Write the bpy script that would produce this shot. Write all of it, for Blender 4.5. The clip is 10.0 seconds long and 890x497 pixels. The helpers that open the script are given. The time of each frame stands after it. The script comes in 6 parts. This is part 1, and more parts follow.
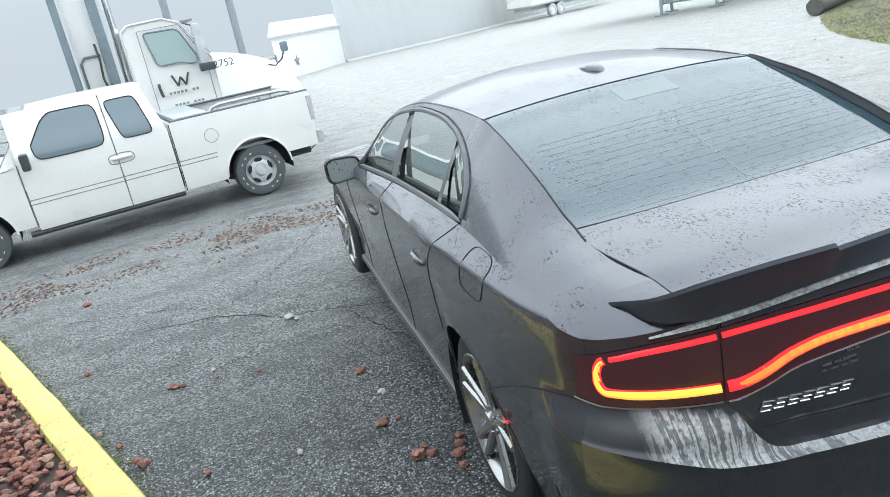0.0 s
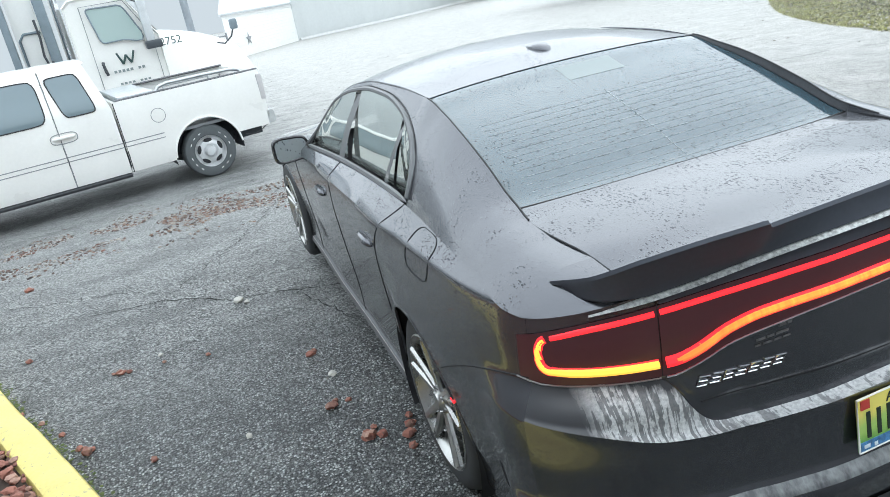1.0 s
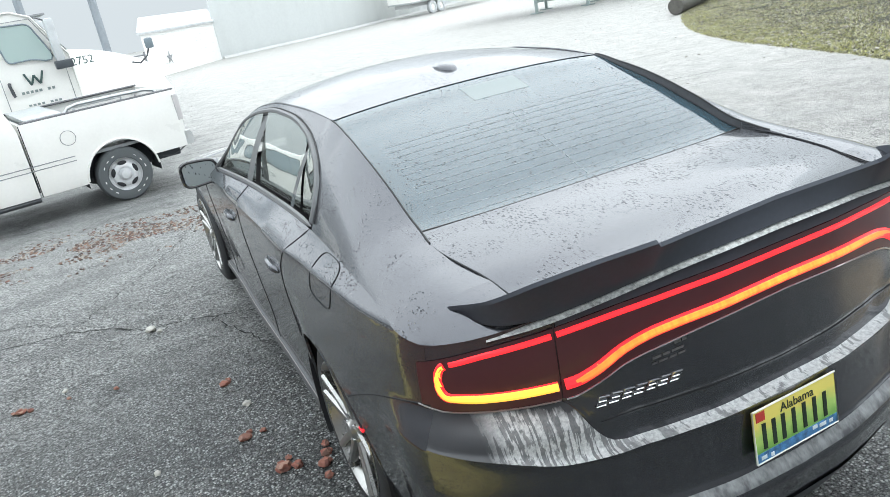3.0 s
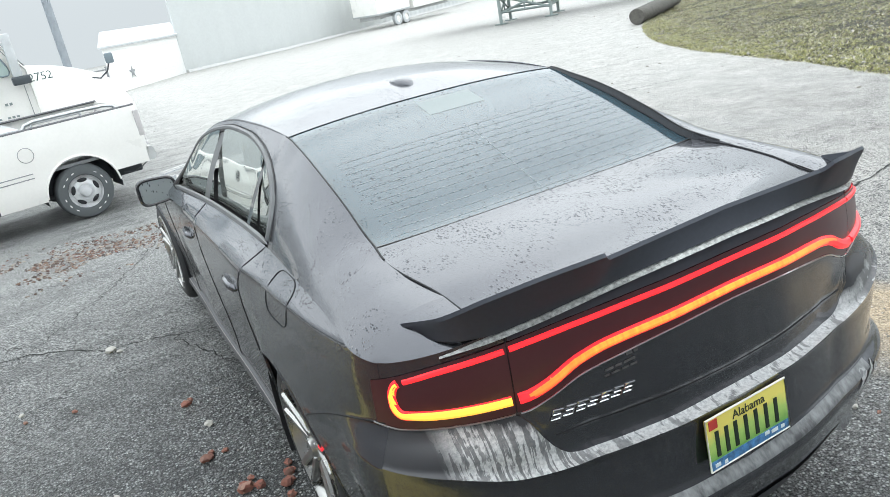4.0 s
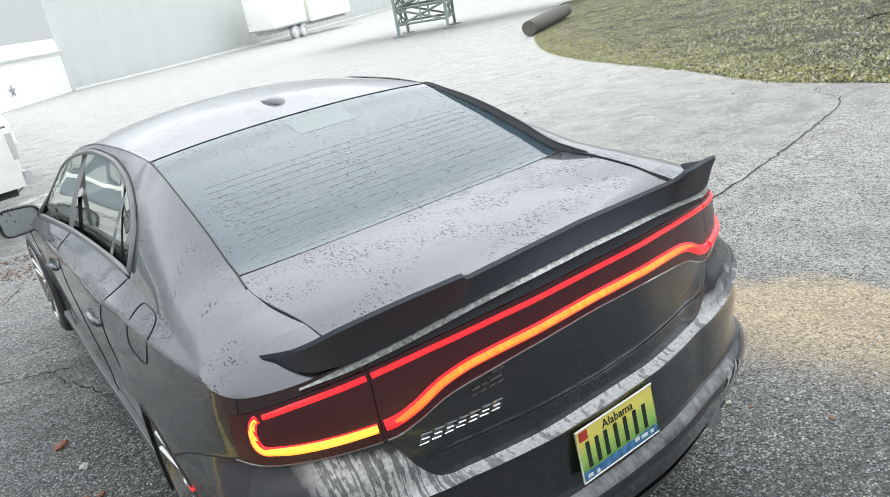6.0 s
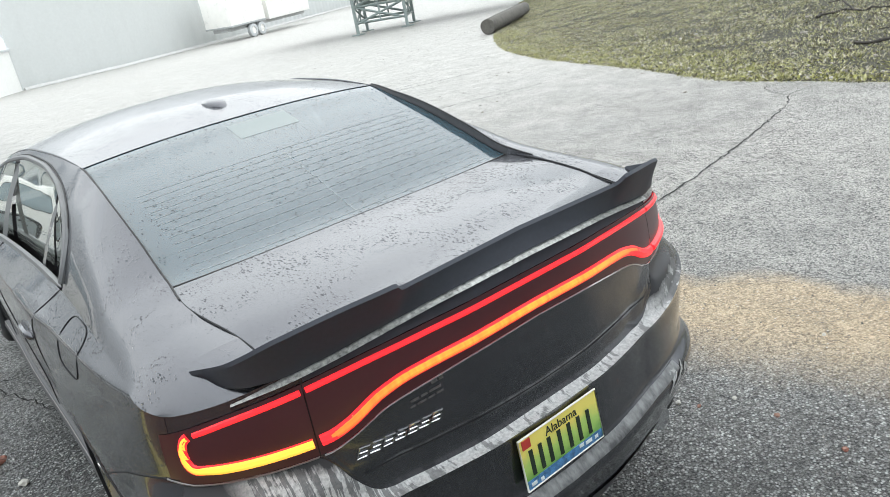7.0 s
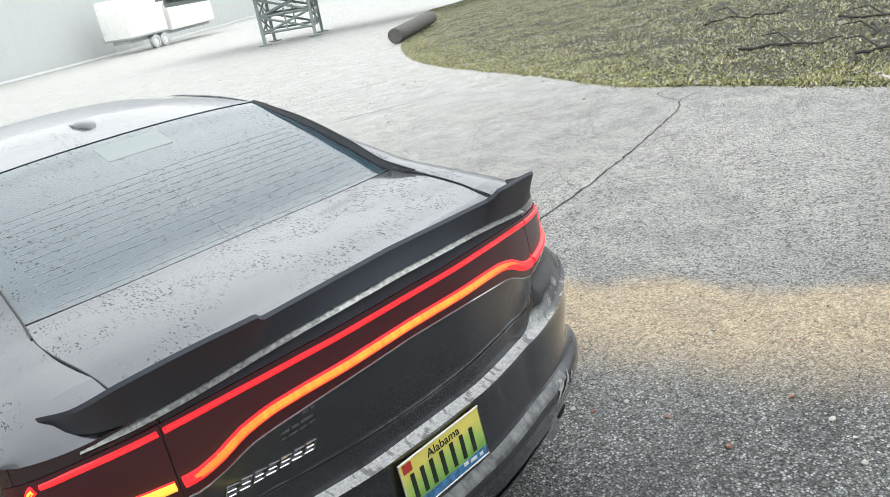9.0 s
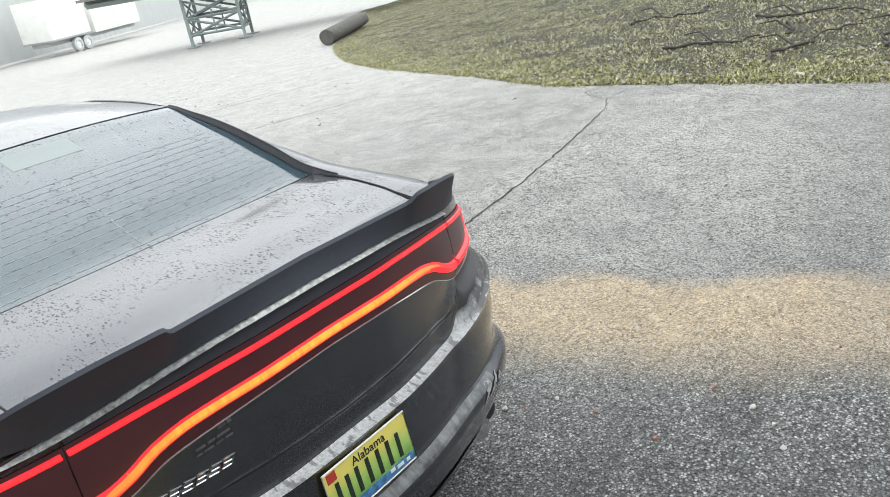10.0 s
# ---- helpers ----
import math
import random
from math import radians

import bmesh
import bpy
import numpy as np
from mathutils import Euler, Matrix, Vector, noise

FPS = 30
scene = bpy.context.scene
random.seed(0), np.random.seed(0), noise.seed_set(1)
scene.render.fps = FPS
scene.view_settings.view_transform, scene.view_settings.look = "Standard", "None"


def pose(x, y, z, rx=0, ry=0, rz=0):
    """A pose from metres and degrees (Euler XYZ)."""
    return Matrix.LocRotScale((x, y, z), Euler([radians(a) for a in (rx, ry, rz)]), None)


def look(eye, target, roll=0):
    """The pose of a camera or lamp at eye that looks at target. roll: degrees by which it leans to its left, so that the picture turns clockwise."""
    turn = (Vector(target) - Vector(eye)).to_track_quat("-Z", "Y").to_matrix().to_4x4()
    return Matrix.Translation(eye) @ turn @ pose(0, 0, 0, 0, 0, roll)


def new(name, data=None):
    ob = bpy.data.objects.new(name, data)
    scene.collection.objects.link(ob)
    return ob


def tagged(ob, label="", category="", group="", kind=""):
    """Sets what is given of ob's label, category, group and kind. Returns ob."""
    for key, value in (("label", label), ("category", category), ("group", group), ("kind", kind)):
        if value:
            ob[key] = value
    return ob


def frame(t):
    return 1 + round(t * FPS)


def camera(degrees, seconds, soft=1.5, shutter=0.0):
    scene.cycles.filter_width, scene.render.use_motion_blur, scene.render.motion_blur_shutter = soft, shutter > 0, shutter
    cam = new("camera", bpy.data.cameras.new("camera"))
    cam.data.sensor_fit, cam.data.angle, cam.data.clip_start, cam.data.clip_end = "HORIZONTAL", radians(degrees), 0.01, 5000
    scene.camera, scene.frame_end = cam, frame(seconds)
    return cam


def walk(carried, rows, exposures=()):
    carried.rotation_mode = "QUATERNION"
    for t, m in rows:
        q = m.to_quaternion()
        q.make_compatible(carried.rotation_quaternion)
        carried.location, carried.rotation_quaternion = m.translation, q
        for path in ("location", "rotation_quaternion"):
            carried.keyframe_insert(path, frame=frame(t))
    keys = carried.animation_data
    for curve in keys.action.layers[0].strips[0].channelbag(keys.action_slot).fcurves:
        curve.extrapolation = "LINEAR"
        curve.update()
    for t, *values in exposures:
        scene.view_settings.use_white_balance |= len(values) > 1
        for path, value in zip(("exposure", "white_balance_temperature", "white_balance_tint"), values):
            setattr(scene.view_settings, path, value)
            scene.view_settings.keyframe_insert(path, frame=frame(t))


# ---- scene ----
cam = camera(61.2, 10.0, soft=0.7)
PATH = [
    (0, (-1.572, -2.388, 1.924), (-1.096, -0.557, 1.275), -11.0),
    (0.5, (-1.554, -2.393, 1.917), (-1.026, -0.587, 1.239), -10.6),
    (1, (-1.53, -2.389, 1.912), (-0.964, -0.609, 1.195), -10.5),
    (1.5, (-1.502, -2.366, 1.9), (-0.906, -0.609, 1.154), -10.6),
    (2, (-1.478, -2.383, 1.903), (-0.843, -0.636, 1.163), -10.3),
    (2.5, (-1.45, -2.382, 1.903), (-0.757, -0.65, 1.18), -10.1),
    (4, (-1.381, -2.405, 1.912), (-0.569, -0.715, 1.217), -10.5),
    (4.5, (-1.35, -2.411, 1.905), (-0.482, -0.759, 1.187), -10.4),
    (5, (-1.317, -2.416, 1.904), (-0.394, -0.794, 1.185), -10.7),
    (5.5, (-1.288, -2.427, 1.903), (-0.312, -0.831, 1.196), -10.6),
    (7, (-1.175, -2.44, 1.902), (-0.084, -0.93, 1.173), -10.3),
    (7.5, (-1.143, -2.45, 1.9), (-0.013, -0.972, 1.167), -9.9),
    (8, (-1.111, -2.463, 1.899), (0.049, -1.012, 1.158), -10.2),
    (8.5, (-1.08, -2.476, 1.898), (0.132, -1.072, 1.149), -10.2),
    (9, (-1.052, -2.491, 1.899), (0.199, -1.12, 1.154), -10.2),
    (9.5, (-1.028, -2.507, 1.895), (0.277, -1.189, 1.148), -10.0),
    (10, (-1.003, -2.519, 1.891), (0.352, -1.265, 1.122), -10.0),
]
walk(cam, [(t, look(eye, target, roll)) for t, eye, target, roll in PATH],
     exposures=[(0, 0.03, 6000, 6), (2.5, 0.18, 6230, 7), (5.5, 0.06, 6430, 8), (10, 0.03, 6540, 9)])

# ---- light: bright overcast haze ----
world = bpy.data.worlds.new("overcast_sky")
scene.world = world
world.use_nodes = True
wn = world.node_tree.nodes
wl = world.node_tree.links
sky = wn.new("ShaderNodeTexSky")
sky.sky_type = "NISHITA"
sky.sun_disc = False
sky.sun_elevation = radians(42)
sky.sun_rotation = radians(30)
sky.dust_density = 4.0
grey = wn.new("ShaderNodeHueSaturation")
grey.inputs["Saturation"].default_value = 0.22
# an overcast sky is about three times as bright overhead as at the horizon
upward = wn.new("ShaderNodeTexCoord")
height = wn.new("ShaderNodeSeparateXYZ")
cloud = wn.new("ShaderNodeMapRange")
cloud.inputs[1].default_value, cloud.inputs[2].default_value = 0.0, 1.0
cloud.inputs[3].default_value, cloud.inputs[4].default_value = 12.5, 27.0
tone = wn.new("ShaderNodeMix")
tone.data_type, tone.blend_type = "RGBA", "MULTIPLY"
tone.inputs[0].default_value = 1.0
tone.inputs[7].default_value = (0.955, 1.0, 1.03, 1)
haze = wn.new("ShaderNodeMix")
haze.data_type = "RGBA"
haze.inputs[0].default_value = 0.88
wl.new(upward.outputs["Generated"], height.inputs[0])
squared = wn.new("ShaderNodeMath")
squared.operation = "POWER"
squared.inputs[1].default_value = 0.6
lifted = wn.new("ShaderNodeMath")
lifted.operation = "MAXIMUM"
lifted.inputs[1].default_value = 0.0
wl.new(height.outputs[2], lifted.inputs[0])
wl.new(lifted.outputs[0], squared.inputs[0])
wl.new(squared.outputs[0], cloud.inputs[0])
wl.new(cloud.outputs[0], tone.inputs[6])
wl.new(tone.outputs[2], haze.inputs[7])
wl.new(sky.outputs[0], grey.inputs["Color"])
wl.new(grey.outputs[0], haze.inputs[6])
wl.new(haze.outputs[2], wn["Background"].inputs[0])
wn["Background"].inputs[1].default_value = 0.10
sun = new("sun", bpy.data.lights.new("sun", "SUN"))
sun.data.energy = 0.65
sun.data.angle = radians(130)
sun.data.color = (1.0, 0.97, 0.93)
sun.matrix_world = look((0, 0, 30), (-13, -22, 0))


# ---- helpers for shapes ----
def pchip(knots):
    """A smooth curve through (position, value) pairs, with no overshoot."""
    xs = [float(a) for a, _ in knots]
    ys = [float(b) for _, b in knots]
    n = len(xs)
    d = [(ys[i + 1] - ys[i]) / (xs[i + 1] - xs[i]) for i in range(n - 1)]
    m = [d[0]] + [0 if d[i - 1] * d[i] <= 0 else 2 * d[i - 1] * d[i] / (d[i - 1] + d[i]) for i in range(1, n - 1)] + [d[-1]]

    def at(x):
        if x <= xs[0]:
            return ys[0]
        if x >= xs[-1]:
            return ys[-1]
        i = max(k for k in range(n - 1) if xs[k] <= x)
        h = xs[i + 1] - xs[i]
        t = (x - xs[i]) / h
        return ((1 + 2 * t) * (1 - t) ** 2 * ys[i] + t * (1 - t) ** 2 * h * m[i]
                + t * t * (3 - 2 * t) * ys[i + 1] + t * t * (t - 1) * h * m[i + 1])
    return at


def lerp(a, b, t):
    return a + (b - a) * t


def smooth(a, b, x):
    t = min(1.0, max(0.0, (x - a) / (b - a)))
    return t * t * (3 - 2 * t)


def sheet(f, nu, nv, bm=None):
    """A grid of faces over f(u, v), u and v from 0 to 1."""
    bm = bm or bmesh.new()
    vs = [[bm.verts.new(f(i / nu, j / nv)) for j in range(nv + 1)] for i in range(nu + 1)]
    for i in range(nu):
        for j in range(nv):
            try:
                bm.faces.new((vs[i][j], vs[i + 1][j], vs[i + 1][j + 1], vs[i][j + 1]))
            except ValueError:
                pass
    return bm


def loft(rings, bm=None, caps=True, closed=True):
    """A skin over rings of equally many points."""
    bm = bm or bmesh.new()
    vs = [[bm.verts.new(p) for p in r] for r in rings]
    n = len(vs[0])
    for a, b in zip(vs, vs[1:]):
        for k in range(n if closed else n - 1):
            bm.faces.new((a[k], a[(k + 1) % n], b[(k + 1) % n], b[k]))
    if caps and closed:
        bm.faces.new(vs[0][::-1])
        bm.faces.new(vs[-1])
    return bm


def tube(points, r, seg=6, bm=None, flat=1.0):
    """A round bar along points; flat squeezes it upright."""
    ps = [Vector(p) for p in points]
    rings = []
    for i, p in enumerate(ps):
        d = (ps[min(i + 1, len(ps) - 1)] - ps[max(i - 1, 0)]).normalized()
        side = d.cross(Vector((0, 0, 1)))
        side = side.normalized() if side.length > 1e-3 else Vector((1, 0, 0))
        up = side.cross(d)
        rr = r(i / max(1, len(ps) - 1)) if callable(r) else r
        rings.append([p + side * rr * math.cos(a) + up * rr * flat * math.sin(a) for a in [2 * math.pi * k / seg for k in range(seg)]])
    return loft(rings, bm)


def block(x0, x1, y0, y1, z0, z1, bevel=0.0, bm=None):
    """A box, with its edges rounded."""
    own = bmesh.new()
    bmesh.ops.create_cube(own, size=1)
    for v in own.verts:
        v.co = (lerp(x0, x1, v.co.x + 0.5), lerp(y0, y1, v.co.y + 0.5), lerp(z0, z1, v.co.z + 0.5))
    if bevel:
        bmesh.ops.bevel(own, geom=own.edges[:], offset=bevel, segments=2, affect="EDGES", profile=0.6)
    return join(bm, own)


def disc(cx, cy, cz, r0, r1, x0, x1, seg=32, bm=None):
    """A turned piece along x: a cylinder or cone from x0 (radius r0) to x1 (radius r1)."""
    ring = lambda x, r: [(cx + x, cy + r * math.cos(2 * math.pi * k / seg), cz + r * math.sin(2 * math.pi * k / seg)) for k in range(seg)]
    own = loft([ring(x0, r0), ring(x1, r1)])
    return join(bm, own)


def lathe(profile, cx, cy, cz, seg=40, bm=None):
    """A body turned about the x axis from (x, radius) pairs."""
    own = loft([[(cx + x, cy + r * math.cos(2 * math.pi * k / seg), cz + r * math.sin(2 * math.pi * k / seg)) for k in range(seg)] for x, r in profile], caps=False)
    return join(bm, own)


def join(bm, other):
    if bm is None:
        return other
    me = bpy.data.meshes.new("tmp")
    other.to_mesh(me)
    other.free()
    bm.from_mesh(me)
    bpy.data.meshes.remove(me)
    return bm


def moved(bm, m):
    bm.transform(m)
    return bm


def part(name, bm, material, parent=None, label="", sharp=40, tidy=True):
    """Links a bmesh as one mesh object under a thing or a part."""
    if tidy:
        bmesh.ops.remove_doubles(bm, verts=bm.verts[:], dist=1e-5)
        bmesh.ops.recalc_face_normals(bm, faces=bm.faces[:])
    limit = radians(sharp)
    for fc in bm.faces:
        fc.smooth = True
    for e in bm.edges:
        if len(e.link_faces) == 2 and e.calc_face_angle(0) > limit:
            e.smooth = False
    me = bpy.data.meshes.new(name)
    bm.to_mesh(me)
    bm.free()
    me.materials.append(material)
    ob = new(name, me)
    if parent is not None:
        ob.parent = parent
    if label:
        tagged(ob, label)
    return ob


def thing(name, label, category, at=None, group="", kind=""):
    ob = new(name)
    ob.empty_display_size = 0.1
    if at is not None:
        ob.matrix_world = at
    return tagged(ob, label, category, group, kind)


# ---- materials ----
def material(name, color, rough=0.6, metal=0.0, coat=0.0, spec=0.5):
    m = bpy.data.materials.new(name)
    m.use_nodes = True
    b = m.node_tree.nodes["Principled BSDF"]
    b.inputs["Base Color"].default_value = (*color, 1)
    b.inputs["Roughness"].default_value = rough
    b.inputs["Metallic"].default_value = metal
    b.inputs["Coat Weight"].default_value = coat
    b.inputs["Coat Roughness"].default_value = 0.04
    b.inputs["Specular IOR Level"].default_value = spec
    return m


def node(m, kind, **inputs):
    n = m.node_tree.nodes.new(kind)
    for k, v in inputs.items():
        n.inputs[k.replace("_", " ")].default_value = v
    return n


def link(m, a, b):
    m.node_tree.links.new(a, b)


def bsdf(m):
    return m.node_tree.nodes["Principled BSDF"]


def coords(m, scale=(1, 1, 1)):
    c = node(m, "ShaderNodeTexCoord")
    s = node(m, "ShaderNodeMapping")
    s.inputs["Scale"].default_value = scale
    link(m, c.outputs["Object"], s.inputs["Vector"])
    return s.outputs["Vector"]


def noise_at(m, vec, scale, detail=4.0, rough=0.55):
    n = node(m, "ShaderNodeTexNoise", Scale=scale, Detail=detail, Roughness=rough)
    link(m, vec, n.inputs["Vector"])
    return n.outputs["Fac"]


def remap(m, value, a, b, c=0.0, d=1.0):
    n = node(m, "ShaderNodeMapRange")
    for i, v in enumerate((a, b, c, d)):
        n.inputs[i + 1].default_value = v
    link(m, value, n.inputs[0])
    return n.outputs[0]


def mixed(m, fac, a, b):
    n = node(m, "ShaderNodeMix")
    n.data_type = "RGBA"
    link(m, fac, n.inputs[0])
    for v, i in ((a, 6), (b, 7)):
        if isinstance(v, tuple):
            n.inputs[i].default_value = (*v, 1)
        else:
            link(m, v, n.inputs[i])
    return n.outputs[2]


def maths(m, op, a, b):
    n = node(m, "ShaderNodeMath")
    n.operation = op
    for v, i in ((a, 0), (b, 1)):
        if isinstance(v, (int, float)):
            n.inputs[i].default_value = v
        else:
            link(m, v, n.inputs[i])
    return n.outputs[0]


def bumped(m, height, strength, distance, into="Normal"):
    n = node(m, "ShaderNodeBump", Strength=strength, Distance=distance)
    link(m, height, n.inputs["Height"])
    link(m, n.outputs[0], bsdf(m).inputs[into])
    return n


def drops(m, vec, scale, size=0.32, amount=0.5):
    """Beads of water: 1 inside a drop, with a soft rim."""
    v = node(m, "ShaderNodeTexVoronoi", Scale=scale)
    link(m, vec, v.inputs["Vector"])
    w = node(m, "ShaderNodeTexWhiteNoise")
    link(m, v.outputs["Position"], w.inputs["Vector"])
    r = maths(m, "MULTIPLY", remap(m, w.outputs["Value"], 1 - amount, 1.0), size)
    return remap(m, maths(m, "SUBTRACT", r, v.outputs["Distance"]), 0.0, 0.14)


def plain(name, color, rough=0.6, metal=0.0, coat=0.0, vary=0.12, scale=6.0, bump=0.0):
    """A surface with slight unevenness in tone, gloss and relief."""
    m = material(name, color, rough, metal, coat)
    vec = coords(m)
    n = noise_at(m, vec, scale, 5)
    f = noise_at(m, vec, scale * 14, 3)
    dark = tuple(c * (1 - vary) for c in color)
    light = tuple(min(1, c * (1 + vary)) for c in color)
    link(m, mixed(m, remap(m, maths(m, "ADD", n, maths(m, "MULTIPLY", f, 0.5)), 0.5, 1.0), dark, light), bsdf(m).inputs["Base Color"])
    link(m, remap(m, n, 0.3, 0.7, rough * 0.88, min(1, rough * 1.12)), bsdf(m).inputs["Roughness"])
    if bump:
        bumped(m, f, bump, 0.004)
    return m


def wet_paint(name, color, metal, rough):
    """Car paint under clear coat, beaded with rain and a little dusty."""
    m = material(name, color, rough, metal, 1.0)
    vec = coords(m)
    bsdf(m).inputs["Coat IOR"].default_value = 1.40
    bsdf(m).inputs["Specular Tint"].default_value = (0.75, 0.76, 0.78, 1)
    runs = coords(m, (1, 0.38, 0.7))
    flake = noise_at(m, vec, 900, 1)
    dust = noise_at(m, vec, 3.5, 5)
    patch = remap(m, noise_at(m, vec, 6, 4), 0.46, 0.58)
    d = maths(m, "MAXIMUM", maths(m, "MULTIPLY", drops(m, runs, 185, 0.55, 0.9), patch), drops(m, vec, 235, 0.44, 0.14))
    at = node(m, "ShaderNodeSeparateXYZ")
    link(m, vec, at.inputs[0])
    d = maths(m, "MULTIPLY", d, remap(m, at.outputs[2], 1.19, 1.27, 1.0, 0.45))
    # fewer drops cling to the upright tail
    d = maths(m, "MULTIPLY", d, maths(m, "MAXIMUM", remap(m, at.outputs[1], -1.02, -0.92, 0.22, 1.0), remap(m, at.outputs[2], 1.10, 1.15, 0.22, 1.0)))
    base = mixed(m, remap(m, flake, 0.35, 0.7), tuple(c * 0.8 for c in color), tuple(c * 1.2 for c in color))
    base = mixed(m, remap(m, dust, 0.45, 0.8, 0.0, 0.03), base, (0.26, 0.25, 0.26))
    base = mixed(m, remap(m, d, 0, 1, 0, 0.65), base, tuple(c * 0.35 for c in color))
    link(m, base, bsdf(m).inputs["Base Color"])
    link(m, remap(m, dust, 0.3, 0.8, 0.03, 0.12), bsdf(m).inputs["Coat Roughness"])
    bumped(m, d, 1.0, 0.002, "Coat Normal")
    link(m, remap(m, d, 0, 1, 1.0, 0.22), bsdf(m).inputs["Coat Weight"])
    return m


def streaked(name):
    """Wet paint under pale grime and a painted sky reflection, broken by rain runs."""
    m = material(name, (0.05, 0.05, 0.05), 0.3, 0.0, 0.8)
    fine = noise_at(m, coords(m, (1, 0.08, 0.08)), 95, 3, 0.55)
    edge = noise_at(m, coords(m, (1, 0.3, 0.3)), 60, 3, 0.6)
    blot = noise_at(m, coords(m), 45, 4)
    at = node(m, "ShaderNodeSeparateXYZ")
    link(m, coords(m), at.inputs[0])
    x, z = at.outputs[0], at.outputs[2]
    ax = maths(m, "ABSOLUTE", x, 0.0)
    left = remap(m, x, -0.50, -0.40, 1.0, 0.0)
    rim = maths(m, "ADD", maths(m, "ADD", 0.762, maths(m, "MULTIPLY", 0.066, maths(m, "POWER", remap(m, ax, 0.45, 0.80), 1.5))), maths(m, "MULTIPLY", left, remap(m, ax, 0.45, 0.60, 0.0, 0.062)))
    below = maths(m, "SUBTRACT", rim, z)
    film_sheen = remap(m, maths(m, "ADD", below, maths(m, "MULTIPLY", maths(m, "SUBTRACT", edge, 0.5), remap(m, left, 0, 1, 0.020, 0.05))), -0.014, 0.010)
    film_sheen = maths(m, "MULTIPLY", film_sheen, remap(m, ax, 0.76, 0.82, 1.0, 0.0))
    runs = maths(m, "MULTIPLY", remap(m, maths(m, "ADD", fine, maths(m, "MULTIPLY", blot, 0.35)), 0.675, 0.715), maths(m, "MULTIPLY", left, 0.75))
    nick = maths(m, "MULTIPLY", remap(m, noise_at(m, coords(m, (1, 0.35, 0.35)), 42, 4, 0.6), 0.56, 0.61), 0.62)
    runs = maths(m, "MAXIMUM", runs, nick)
    # broken up darker over the far corner
    breakup = maths(m, "MULTIPLY", remap(m, x, 0.56, 0.68), remap(m, noise_at(m, coords(m, (0.6, 1, 0.5)), 38, 4, 0.6), 0.40, 0.47, 0.0, 0.85))
    runs = maths(m, "MAXIMUM", runs, breakup)
    k = maths(m, "MULTIPLY", film_sheen, maths(m, "SUBTRACT", 1.0, runs))
    # pale tone also stands in for sky mirrored in the wet ledge
    pale = mixed(m, remap(m, noise_at(m, coords(m), 110, 4, 0.65), 0.36, 0.62), (0.36, 0.375, 0.38), (0.58, 0.59, 0.59))
    link(m, mixed(m, k, (0.055, 0.057, 0.062), pale), bsdf(m).inputs["Base Color"])
    link(m, remap(m, k, 0, 1, 0.26, 0.5), bsdf(m).inputs["Roughness"])
    link(m, remap(m, k, 0, 1, 0.10, 0.12), bsdf(m).inputs["Coat Weight"])
    bsdf(m).inputs["Specular IOR Level"].default_value = 0.35
    bumped(m, k, 0.5, 0.001)
    return m


GRIMY_SHEEN = streaked("streaked_grime_sheen")
# bumper step: grime specks plus its sky sheen, painted as pale grey
STEP_SHEEN = material("grime_and_sky_sheen", (0.2, 0.2, 0.2), 0.4, 0.0, 0.3)
film_at = remap(STEP_SHEEN, noise_at(STEP_SHEEN, coords(STEP_SHEEN, (1, 0.5, 0.5)), 30, 5, 0.65), 0.38, 0.62)
link(STEP_SHEEN, mixed(STEP_SHEEN, film_at, (0.055, 0.058, 0.063), (0.19, 0.20, 0.205)), bsdf(STEP_SHEEN).inputs["Base Color"])


PAINT = wet_paint("granite_grey_paint", (0.092, 0.095, 0.107), 0.76, 0.26)
BLACK = plain("black_plastic", (0.060, 0.063, 0.070), 0.42, vary=0.3)
GLOSS = plain("gloss_black", (0.012, 0.012, 0.014), 0.12, coat=0.6)
TRIM = plain("satin_grey_trim", (0.12, 0.125, 0.13), 0.35, 0.4, vary=0.2, scale=12)
EDGE = plain("dull_lamp_edge", (0.30, 0.29, 0.29), 0.35, 0.6)
RUBBER = plain("tyre_rubber", (0.042, 0.044, 0.048), 0.75, bump=0.3)
SEAL = plain("black_seal", (0.02, 0.02, 0.022), 0.55)
CHROME = material("chrome", (0.75, 0.76, 0.78), 0.12, 1.0)
ALLOY = plain("silver_alloy", (0.40, 0.40, 0.39), 0.28, 0.85, 0.4)
DARK = plain("dark_underside", (0.022, 0.023, 0.026), 0.9)
# pickup's rubber and underside, lightened in colour to stand in for haze
HAZED_RUBBER = plain("hazed_tyre_rubber", (0.10, 0.11, 0.115), 0.85, bump=0.3)
HAZED_DARK = plain("hazed_underside", (0.06, 0.068, 0.075), 0.9)
FABRIC = plain("dark_cloth", (0.03, 0.03, 0.033), 0.9, bump=0.4)


def glass(name, tint, clear=0.35):
    m = material(name, tint, 0.02, 0.0, 0.0, 0.7)
    b = bsdf(m)
    t = node(m, "ShaderNodeBsdfTransparent")
    t.inputs[0].default_value = (*[min(1, c * 4 + 0.05) for c in tint], 1)
    mx = node(m, "ShaderNodeMixShader")
    mx.inputs[0].default_value = 1 - clear
    link(m, t.outputs[0], mx.inputs[1])
    link(m, b.outputs[0], mx.inputs[2])
    link(m, mx.outputs[0], m.node_tree.nodes["Material Output"].inputs[0])
    return m


